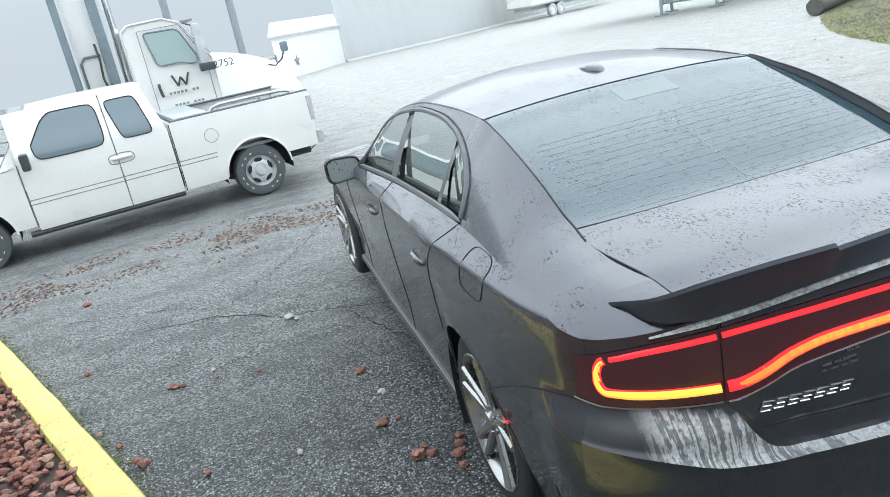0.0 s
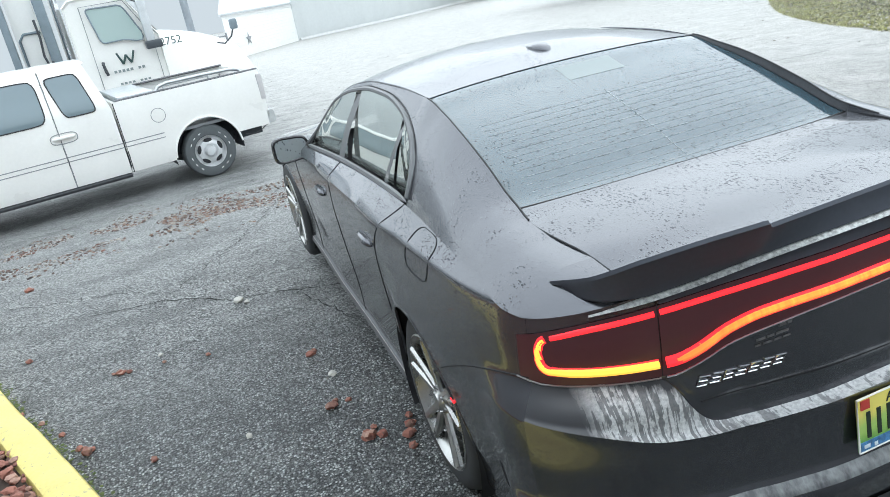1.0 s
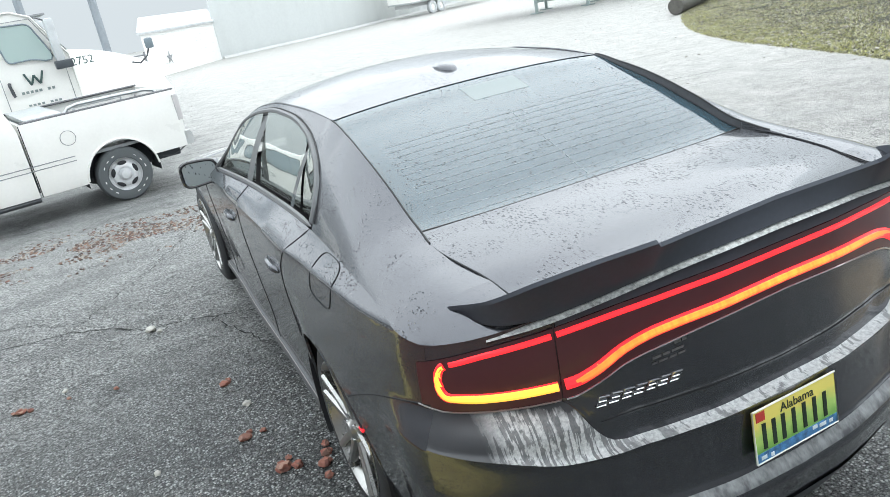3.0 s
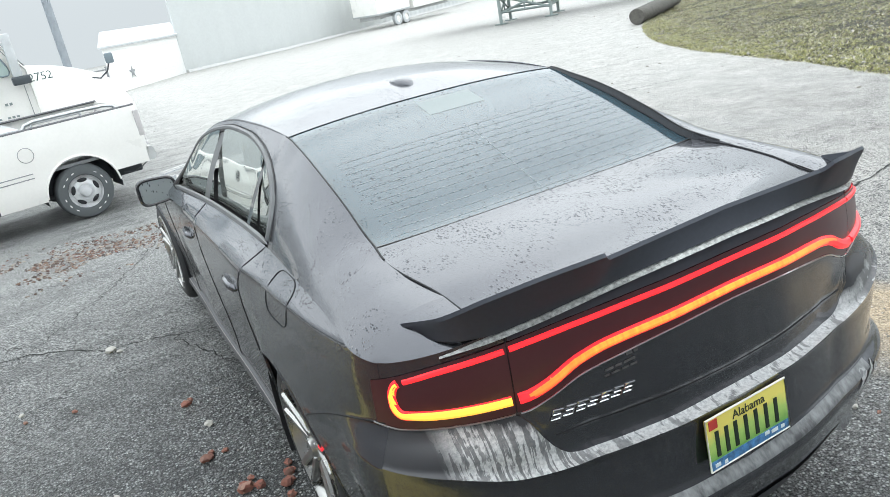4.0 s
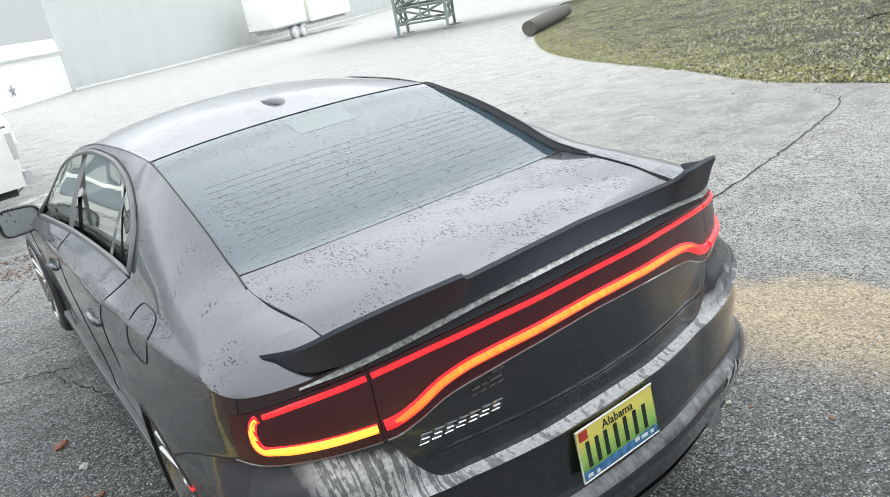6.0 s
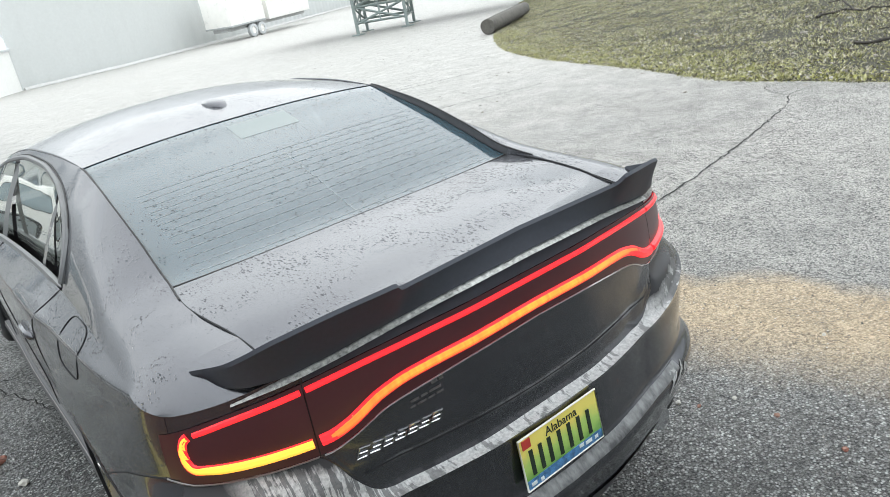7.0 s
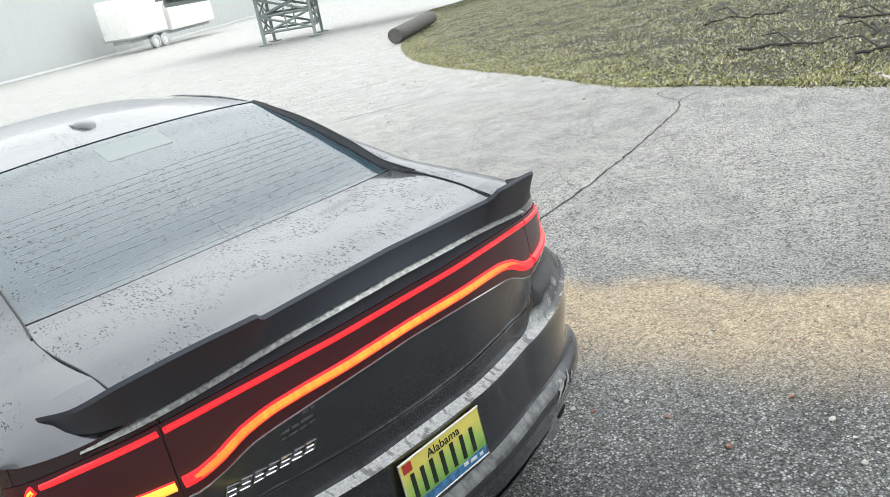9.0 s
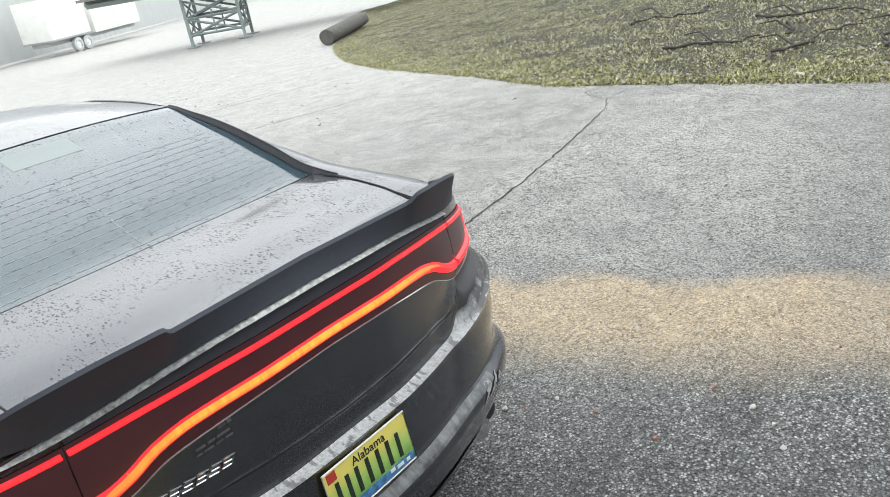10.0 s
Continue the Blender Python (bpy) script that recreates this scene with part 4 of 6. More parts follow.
RAIN_MIRROR = material("rainy_mirror_glass", (0.36, 0.40, 0.41), 0.3, 0.35)
beads = drops(RAIN_MIRROR, coords(RAIN_MIRROR, (1, 1, 0.5)), 120, 0.50, 0.6)
link(RAIN_MIRROR, mixed(RAIN_MIRROR, beads, (0.36, 0.40, 0.41), (0.05, 0.055, 0.06)), bsdf(RAIN_MIRROR).inputs["Base Color"])
belt = lambda z: pchip([(0.2, 0.41), (0.6, 0.40), (0.9, 0.36), (1.0, 0.28), (1.1, 0.17)])(z)
FRONT_SEAM, DOOR_SEAM = 2.30, 1.17
GAP = 0.004
for sgn, side in ((-1, "left"), (1, "right")):
    flip = lambda p: Vector((sgn * p.x, p.y, p.z))
    # quarter panel top with the C pillar, and roof rail over the windows
    part("rear_pillar", sheet(lambda u, v: flip(flank(lerp(-0.82, 0.15, u), v)), 40, 14), PAINT, car, "wet grey rear pillar and wing top")
    part("pillar_edge", sheet(lambda u, v: (lambda y, r: flip(Vector((rail_x(y) - 0.006 * (1 - v), y, rail_z(y) - 0.006 + (sail(y) + 0.006) * v))))(lerp(-0.41, 0.40, u), 0), 36, 4), BLACK, car)
    part("wing_edge", sheet(lambda u, v: (lambda y: flip(Vector((rail_x(y) - 0.006 * (1 - v), y, rail_z(y) - 0.006 + (sail(y) + 0.006) * v))))(lerp(-0.64, -0.41, u)), 10, 3), PAINT, car)
    part("window_seal", tube([flip(flank(lerp(-0.52, 0.36, i / 30), 0.0, 0.0015)) for i in range(31)], 0.0032, 6), SEAL, car)
    part("roof_rail", sheet(lambda u, v: (lambda y: flip(flank(y, lerp(0, 1 - dlo(y), v))))(lerp(0.15, 1.885, u ** 1.25)), 90, 8), PAINT, car)
    part("front_pillar", sheet(lambda u, v: flip(flank(lerp(1.885, 2.4, u), v)), 10, 6), PAINT, car)
    part("roof_moulding", tube([flip(Vector((rail_x(y) - 0.004, y, rail_z(y) + 0.001 + 0.003 * math.sin(math.pi * min(1.0, i / 20)) ** 0.7))) for i, y in [(i, lerp(0.37, 1.50, i / 24)) for i in range(25)]], lambda t: 0.004 * min(1.0, 0.1 + 6 * min(t, 1 - t)), 6), PAINT, car)

    def corner(u, v):
        x = lerp(0.645, 0.885, u)
        q = shell_x(x, lip_z(x))
        g = flank(-0.82, u)
        w = v
        p = Vector((lerp(q.x, g.x, w), lerp(q.y, g.y, w), lerp(q.z, g.z, w) + 0.012 * math.sin(math.pi * w) * (1 - abs(2 * u - 1))))
        return flip(p)
    part("tail_corner", sheet(corner, 10, 8), PAINT, car)

    def wall(y0, y1, z0, z1, nu, nv, arch=None):
        """A panel of the side between two seams (numbers or curves over z)."""
        f0 = y0 if callable(y0) else (lambda z: y0)
        f1 = y1 if callable(y1) else (lambda z: y1)

        def f(u, v):
            ze = edge_z(lerp(f0(1.0), f1(1.0), u)) if z1 is None else z1
            z = lerp(z0, ze, v)
            return flip(shell_y(lerp(f0(z), f1(z), u), z))
        bm = sheet(f, nu, nv)
        if arch is not None:
            hy, hz, hr = arch
            gone = [fc for fc in bm.faces if all(math.hypot(q.co.y - hy, q.co.z - hz) < hr for q in fc.verts)]
            bmesh.ops.delete(bm, geom=gone, context="FACES")
            for q in bm.verts:
                r = math.hypot(q.co.y - hy, q.co.z - hz)
                if r < hr:
                    q.co.y, q.co.z = hy + (q.co.y - hy) * hr / max(r, 1e-3), hz + (q.co.z - hz) * hr / max(r, 1e-3)
        return bm
    quarter = part("rear_wing", wall(-0.86, lambda z: belt(z) - GAP, 0.23, None, 72, 120, (0.0, 0.36, 0.40)), PAINT, car, "dark wet rear wing")
    rear_door = part("rear_door", wall(lambda z: belt(z) + GAP, DOOR_SEAM - GAP, 0.25, None, 30, 36, (0.0, 0.36, 0.40)), PAINT, car)
    front_door = part("front_door", wall(DOOR_SEAM + GAP, FRONT_SEAM - GAP, 0.25, None, 40, 36), PAINT, car)
    part("front_wing", wall(FRONT_SEAM + GAP, 3.72, 0.23, None, 64, 40, (3.052, 0.36, 0.40)), PAINT, car)
    for hy in (0.0, 3.052):
        pts = [flip(shell_y(hy + 0.40 * math.cos(a), 0.36 + 0.40 * math.sin(a)) + Vector((-0.006, 0, 0))) for a in [math.radians(-18 + 216 * k / 40) for k in range(41)]]
        part("arch_lip", tube(pts, 0.010, 6), PAINT, car)
        well = loft([[flip(Vector((x, hy + 0.41 * math.cos(a), 0.36 + 0.41 * math.sin(a)))) for a in [math.radians(-30 + 240 * k / 24) for k in range(25)]] for x in ((0.92 if hy < 1 else 0.865), 0.60)], closed=False)
        part("wheel_well", well, DARK, car)
        part("wheel_well", disc(sgn * 0.60, hy, 0.36, 0.42, 0.42, 0, 0.01), DARK, car)
    sill_pts = [flip(shell_y(lerp(0.42, 2.62, i / 12), 0.25) + Vector((-0.005, 0, 0))) for i in range(13)]
    part("sill", tube(sill_pts, 0.03, 8), BLACK, car)
    part("sill_trim", tube([p + Vector((sgn * 0.022, 0, 0.026)) for p in sill_pts], 0.002, 5), EDGE, car)
    # side glass, pillars and trims
    for name, y0, y1, lab in (("quarter_window", 0.18, 0.44, ""), ("rear_door_window", 0.475, 1.13, ""), ("front_door_window", 1.21, 1.865, "")):
        w = part(name, sheet(lambda u, v: (lambda y: side_pane(sgn, y, lerp(SILL, max(SILL, dlo(y) - 0.035), v), lerp(-0.044, 0.009, v)))(lerp(y0, y1, u)), 24, 10), SIDE_GLASS, car)
    for y0, y1 in ((0.437, 0.478), (1.125, 1.215)):
        part("pillar_trim", sheet(lambda u, v: (lambda y: side_pane(sgn, y, lerp(0.0, dlo(y), v), -0.002))(lerp(y0, y1, u)), 3, 10), GLOSS if y0 < 1 else TRIM, car)
    arc = [side_pane(sgn, y, dlo(y) - 0.018, 0.001) for y in [0.155 + 1.725 * (i / 60) ** 1.3 for i in range(61)]]
    part("window_trim", tube(arc, 0.014, 8), TRIM, car, "satin grey window surround")
    part("window_seal", tube([side_pane(sgn, y, dlo(y) - 0.055, 0.000) for y in [0.19 + 1.66 * (i / 60) ** 1.3 for i in range(61)]], 0.005, 6), SEAL, car)
    part("window_seal", tube([side_pane(sgn, y, dlo(y) + 0.022, 0.001) for y in [0.165 + 1.71 * (i / 60) ** 1.3 for i in range(61)]], 0.003, 6), SEAL, car)
    part("belt_trim", tube([side_pane(sgn, lerp(0.155, 1.885, i / 30), 0.03, 0.002) for i in range(31)], lambda t: 0.013 * min(1.0, 0.12 + 16 * min(t, 1 - t)), 6), TRIM, car)
    part("window_seal", tube([side_pane(sgn, lerp(0.17, 1.86, i / 30), -0.04, 0.001) for i in range(31)], 0.0035, 6), SEAL, car)
    # handles
    for y, own in ((0.52, rear_door), (1.45, front_door)):
        bar = tube([flip(shell_y(y + d, 0.885 + 0.006 * math.cos(d * 12))) + Vector((sgn * (0.012 if abs(d) < 0.08 else 0.002), 0, 0)) for d in (-0.1, -0.085, -0.04, 0, 0.04, 0.085, 0.1)], lambda t: 0.016 * min(1.0, 0.08 + 5 * min(t, 1 - t)), 8)
        part("door_handle", bar, PAINT, own, "bright wet door handle")
    part("panel_gap", tube([flip(shell_y(belt(z), z)) for z in [lerp(0.60, 1.088, i / 16) for i in range(17)]], 0.0026, 5), DARK, car)
    part("panel_gap", tube([flip(shell_y(DOOR_SEAM, z)) for z in [lerp(0.27, 1.078, i / 16) for i in range(17)]], 0.0026, 5), DARK, car)
    part("panel_gap", tube([flip(shell_y(FRONT_SEAM, z)) for z in [lerp(0.27, 1.02, i / 16) for i in range(17)]], 0.0026, 5), DARK, car)
    if sgn < 0:
        loop = []
        for k in range(41):
            a = 2 * math.pi * k / 40
            cy, cz = math.copysign(abs(math.cos(a)) ** 0.5, math.cos(a)), math.copysign(abs(math.sin(a)) ** 0.55, math.sin(a))
            y, z = -0.150 + 0.112 * cy, 1.010 + (0.072 if cz > 0 else 0.062) * cz
            q = shell_y(y, min(z, edge_z(y)))
            loop.append(flip(q + Vector((0.001, 0, 0.001))))
        part("fuel_door_gap", tube(loop, 0.0014, 5), DARK, quarter)
    # side marker
    part("side_marker", tube([flip(shell_y(-0.34 + d, 0.565 + d * 0.2)) for d in (-0.012, -0.006, 0.006, 0.012)], 0.006, 6), lamp("side_marker_red", (0.9, 0.02, 0.03), 1.5) if sgn < 0 else RED_LED, quarter, "small glowing red side marker")
    # door mirror
    at = Matrix.Translation((sgn * 0.958, 1.93, 1.038)) @ pose(0, 0, 0, -5, 0, 0) @ Matrix.Diagonal((sgn, 1, 1, 1))

    def rim_ring(hw, hh, y):
        """A rounded frame, a little lower towards its outer end."""
        pts = []
        for k in range(36):
            a = 2 * math.pi * k / 36
            x, z = math.copysign(abs(math.cos(a)) ** 0.5, math.cos(a)), math.copysign(abs(math.sin(a)) ** 0.55, math.sin(a))
            pts.append(at @ Vector((hw * x, y, hh * z * (1 + 0.10 * x))))
        return pts
    mirror = part("door_mirror", loft([rim_ring(0.097, 0.066, 0.0), rim_ring(0.104, 0.073, 0.004), rim_ring(0.107, 0.076, 0.02), rim_ring(0.098, 0.066, 0.06), rim_ring(0.070, 0.042, 0.095), rim_ring(0.02, 0.01, 0.105)]), GLOSS, car, "dark door mirror with rain-spotted glass", sharp=70)
    part("mirror_rim", tube(rim_ring(0.097, 0.066, 0.0) + rim_ring(0.097, 0.066, 0.0)[:1], 0.008, 6), GLOSS, mirror)
    mg = bmesh.new()
    mg.faces.new([mg.verts.new(p) for p in rim_ring(0.094, 0.063, -0.003)])
    part("mirror_glass", mg, RAIN_MIRROR, mirror, "rain-spotted mirror glass")
    part("mirror_base", sheet(lambda u, v: side_pane(sgn, lerp(1.80, 1.95, u), lerp(0.0, 0.30 * (1 - 0.6 * u), v), 0.004), 4, 4), GLOSS, car)
    part("mirror_arm", tube([(sgn * 0.82, 2.02, 1.04), (sgn * 0.87, 1.98, 1.03), (sgn * 0.92, 1.96, 1.03)], 0.024, 8, flat=0.8), GLOSS, mirror)

# tail: bumper below, lid face above
END = s_at_y(-0.86)


def round_tail(u, z_low, z_high, v):
    s = abs(2 * u - 1) * END
    x = out_x(s)
    p = shell(s, lerp(z_low(x), z_high(x), v))
    return Vector((-p.x if u < 0.5 else p.x, p.y, p.z))


bumper = part("rear_bumper", sheet(lambda u, v: round_tail(u, lambda x: 0.22, ridge_z, v), 72, 40), PAINT, car, "wet dark grey rear bumper")
part("bumper_ledge", sheet(lambda u, v: round_tail(u, ridge_z, ledge_z, v), 96, 14), GRIMY_SHEEN, bumper, "rain-streaked upper ledge of the bumper")
for sgn in (-1, 1):
    seam = [shell_y(lerp(-0.855, -0.33, i / 12), lerp(0.888, 0.69, (i / 12) ** 1.5)) for i in range(13)]
    part("panel_gap", tube([Vector((sgn * p.x, p.y, p.z)) for p in seam], 0.003, 5), DARK, car)
    part("reflector", sheet(lambda u, v: shell_x(sgn * lerp(0.66, 0.80, u), lerp(0.40, 0.425, v), 0.004), 6, 2), plain("dull_red_reflector", (0.12, 0.012, 0.015), 0.2, coat=0.5) if sgn < 0 else bpy.data.materials["dull_red_reflector"], bumper)
part("bumper_step", sheet(lambda u, v: round_tail(lerp(0.17, 0.83, u), lambda x: 0.494, lambda x: 0.524, v) + Vector((0, -0.0015, 0.001)), 60, 5), STEP_SHEEN, bumper, "pale wet step below the number plate")
part("valance", sheet(lambda u, v: round_tail(u, lambda x: 0.21, lambda x: 0.335 + 0.03 * math.cos(min(1, x / 0.7) * math.pi), v) + Vector((0, -0.006, 0)), 60, 6), BLACK, bumper, "black lower bumper lip")


def tail_face(u, v):
    x = lerp(-0.885, 0.885, u)
    return shell_x(x, lerp(ledge_z(abs(x)), lip_z(abs(x)), v))


part("tail_panel", sheet(tail_face, 72, 30), PAINT, car)
lens_low = pchip([(0, 1.0), (0.2, 0.99), (0.32, 0.975), (0.448, 0.952), (0.546, 0.905), (0.60, 0.887), (0.74, 0.882), (0.86, 0.88), (0.905, 0.89)])
lens_high = pchip([(0, 1.125), (0.2, 1.12), (0.45, 1.10), (0.635, 1.07), (0.774, 1.045), (0.86, 1.02), (0.905, 1.0)])


def lens(x0, x1):
    return sheet(lambda u, v: (lambda x: shell_x(x, lerp(lens_low(abs(x)), lens_high(abs(x)), v), 0.001 + (0.003 + 0.005 * math.sin(math.pi * v)) * (1 - 0.9 * smooth(0.83, 0.893, abs(x)))))(lerp(x0, x1, u)), 40, 10)


strip_high = pchip([(0, 1.104), (0.2, 1.099), (0.45, 1.08), (0.635, 1.052), (0.774, 1.028), (0.84, 1.008)])
strip_low = pchip([(0, 1.034), (0.2, 1.026), (0.38, 1.011), (0.46, 0.990), (0.54, 0.946), (0.585, 0.929), (0.62, 0.925), (0.80, 0.919), (0.85, 0.921)])


def strip(xs, zs, r, flat=1.0, proud=0.004):
    return tube([shell_x(x, z, proud * (1 - 0.55 * smooth(0.80, 0.865, abs(x)))) for x, z in zip(xs, zs)], r, 8, flat=flat)


mid_lamp = part("tail_lamp", lens(-0.6155, 0.6155), LENS, car, "smoked lens of the full-width tail lamp")
xs = [lerp(-0.612, 0.612, i / 48) for i in range(49)]
part("light_strip", strip(xs, [strip_high(abs(x)) for x in xs], 0.0078), RED_LED, mid_lamp, "glowing red light strip")
xs2 = [lerp(-0.608, 0.608, i / 60) for i in range(61)]
mid_low = part("light_strip", strip(xs2, [strip_low(abs(x)) for x in xs2], 0.0162), RED_LED, mid_lamp, "glowing orange-red light strip")
xs3 = [lerp(-0.600, 0.50, i / 50) for i in range(51)]
part("bright_core", strip(xs3, [strip_low(abs(x)) + 0.0015 for x in xs3], lambda t: 0.0118 * smooth(-0.06, 0.05, t) * lerp(1.0, 0.75, smooth(0.86, 1.0, t)), proud=0.0108), AMBER_LED, mid_low)
part("lens_edge", strip(xs2, [lens_low(abs(x)) - 0.004 for x in xs2], 0.0026, proud=0.004), CHROME, mid_lamp)
for sgn in (-1, 1):
    tl = part("tail_lamp", lens(sgn * 0.6185, sgn * 0.895), LENS, car, "smoked outer tail lamp lens")
    xh = [lerp(0.624, 0.838, i / 12) for i in range(13)]
    zh = [strip_high(x) for x in xh]
    part("light_strip", strip([sgn * x for x in xh], zh, 0.0078), RED_LED, tl, "glowing red light strip")
    bend = [(0.836 + 0.026 * math.sin(a) ** 0.6, 0.9635 + 0.0435 * math.cos(a)) for a in [math.radians(5 + 170 * k / 14) for k in range(15)]]
    xl = [b[0] for b in bend] + [lerp(0.84, 0.624, i / 12) for i in range(13)]
    zl = [b[1] for b in bend] + [strip_low(lerp(0.84, 0.624, i / 12)) for i in range(13)]
    low = part("light_strip", strip([sgn * x for x in xl[1:]], zl[1:], lambda t: lerp(0.0125, 0.0158, smooth(0.05, 0.45, t)), proud=0.0), RED_LED, tl, "glowing amber light strip")
    part("bright_core", strip([sgn * x for x in xl[1:]], zl[1:], lambda t: lerp(0.0070, 0.0108, smooth(0.0, 0.3, t)), proud=0.0108), GOLD_LED if sgn < 0 else RED_LED, low)
    xe = [lerp(0.62, 0.90, i / 16) for i in range(17)]
    part("lens_edge", strip([sgn * x for x in xe], [lens_low(x) - 0.004 for x in xe], 0.0022, proud=0.004), EDGE, tl)
    part("panel_gap", tube([shell_x(sgn * 0.617, lerp(0.888, 1.092, i / 8), 0.003) for i in range(9)], 0.0022, 5), DARK, car)
    gap = [tail_deck(sgn * 0.622, t) + Vector((0, 0, 0.002)) for t in [i / 16 for i in range(17)]]
    part("panel_gap", tube(gap, 0.0028, 5), DARK, car)
part("panel_gap", strip([lerp(-0.535, 0.535, i / 32) for i in range(33)], [0.802 for i in range(33)], 0.004, proud=0.0), DARK, car)

# spoiler blade
LEDGE = plain("pale_wet_ledge", (0.36, 0.365, 0.36), 0.4, coat=0.4, vary=0.75, scale=90)
SPOILER = plain("satin_black_spoiler", (0.054, 0.060, 0.074), 0.6)
bsdf(SPOILER).inputs["Specular IOR Level"].default_value = 0.25
blade_y = lambda a: -1.134 - 0.006 * a if a < 0.372 else pchip([(0.372, -1.138), (0.40, -1.158), (0.52, -1.125), (0.66, -1.062), (0.74, -0.97), (0.785, -0.845)])(a)
blade_z = lambda a: 1.243 - 0.02 * a if a < 0.372 else pchip([(0.372, 1.234), (0.40, 1.258), (0.52, 1.245), (0.66, 1.214), (0.74, 1.165), (0.785, 1.124)])(a)
rings = []
for i in range(121):
    x = lerp(-0.785, 0.785, i / 120)
    a = abs(x)
    lipp = shell_x(x, lip_z(a))
    ty, tz = blade_y(a), blade_z(a)
    fy = ty + lerp(0.085, 0.02, smooth(0.6, 0.785, a))
    base = tail_deck(max(-0.62, min(0.62, x)), 0.18).z if a < 0.62 else lerp(1.118, 1.112, (a - 0.62) / 0.165)
    by = lerp(lipp.y - 0.008, ty + 0.012, smooth(0.66, 0.785, a))
    foot = lerp(lip_z(a) - 0.002, base - 0.012, smooth(0.60, 0.70, a))
    rings.append([(x, fy, base - 0.004), (x, lerp(fy, ty, 0.5), lerp(base, tz, 0.42)), (x, ty, tz), (x, ty - 0.007, tz - 0.008),
                  (x, lerp(ty, by, 0.4), lerp(tz, foot, 0.5)), (x, by, foot), (x, by + 0.02, foot - 0.01)])
# pale wet ledge under the blade
part("lid_ledge", sheet(lambda u, v: (lambda x: shell_x(x, lip_z(abs(x)) + lerp(-0.014, 0.004, v), lerp(lerp(0.018, 0.004, smooth(-0.62, -0.76, x)), -0.014, v)))(lerp(-0.76, 0.612, u)), 60, 2), LEDGE, car, "pale wet ledge of the boot lid")
part("lid_ledge", sheet(lambda u, v: (lambda x: shell_x(x, lip_z(abs(x)) + lerp(-0.021, -0.014, v), lerp(0.003, lerp(0.018, 0.004, smooth(-0.62, -0.76, x)), v)))(lerp(-0.76, 0.612, u)), 60, 2), DARK, car)
part("lid_lip", sheet(lambda u, v: (lambda x: shell_x(x, lerp(lens_high(abs(x)) + 0.002, lip_z(abs(x)) - 0.017, v), 0.0035))(lerp(-0.612, 0.612, u)), 60, 3), SPOILER, car, "dark lip of the boot lid over the lamps")
part("spoiler", loft(rings), SPOILER, car, "black raised boot spoiler", sharp=30)

# number plate, badges
plate_m = Matrix.Translation((0, -1.190, 0.628)) @ pose(0, 0, 0, -6, 0, 0)
PLATE = material("plate_yellow_green", (0.5, 0.58, 0.08), 0.35)
pz = node(PLATE, "ShaderNodeSeparateXYZ")
link(PLATE, coords(PLATE), pz.inputs[0])
rise = maths(PLATE, "ADD", pz.outputs[2], maths(PLATE, "MULTIPLY", noise_at(PLATE, coords(PLATE), 25, 4), 0.06))
link(PLATE, mixed(PLATE, remap(PLATE, rise, 0.655, 0.695), mixed(PLATE, remap(PLATE, rise, 0.605, 0.645), (0.16, 0.40, 0.08), (0.42, 0.62, 0.16)), (0.78, 0.68, 0.16)), bsdf(PLATE).inputs["Base Color"])
plate = part("number_plate", moved(block(-0.1525, 0.1525, -0.003, 0.003, -0.076, 0.076, 0.002), plate_m), PLATE, car, "yellow and green number plate")
part("plate_border", moved(tube([(-0.1525, -0.003, -0.076), (0.1525, -0.003, -0.076), (0.1525, -0.003, 0.076), (-0.1525, -0.003, 0.076), (-0.1525, -0.003, -0.076)], 0.003, 6), plate_m), WHITE, plate)
INK = plain("dark_green_ink", (0.015, 0.03, 0.02), 0.5)
for x in (-0.118, -0.083, -0.049, -0.01, 0.029, 0.068, 0.107):
    part("plate_bar", moved(block(x - 0.0065, x + 0.0065, -0.0052, -0.003, -0.04, 0.034), plate_m), INK, plate)
word = bpy.data.curves.new("plate_word", "FONT")
word.body = "Alabama"
word.size, word.extrude, word.align_x = 0.036, 0.0006, "CENTER"
word_ob = new("plate_word", word)
word_ob.data.materials.append(INK)
word_ob.parent = plate
word_ob.matrix_basis = plate_m @ Matrix.Translation((0.006, -0.0045, 0.041)) @ pose(0, 0, 0, 90, 0, 0)
part("plate_foot", moved(block(-0.149, 0.149, -0.0045, -0.003, -0.073, -0.048), plate_m), plain("plate_blue", (0.07, 0.20, 0.40), 0.4, vary=0.7, scale=60), plate)
rng = random.Random(88)
PALE_INK = plain("plate_pale_mark", (0.70, 0.76, 0.78), 0.4)
for x, w in ((-0.128, 0.020), (-0.098, 0.012), (0.062, 0.018), (0.092, 0.026), (0.124, 0.014)):
    z = -0.062 + rng.uniform(-0.006, 0.008)
    part("plate_mark", moved(block(x - w / 2, x + w / 2, -0.0053, -0.004, z - 0.005, z + 0.006, 0.0005), plate_m), PALE_INK, plate)
part("plate_sticker", moved(block(-0.142, -0.112, -0.0055, -0.003, 0.044, 0.070), plate_m), plain("sticker_red", (0.5, 0.05, 0.04), 0.4), plate)

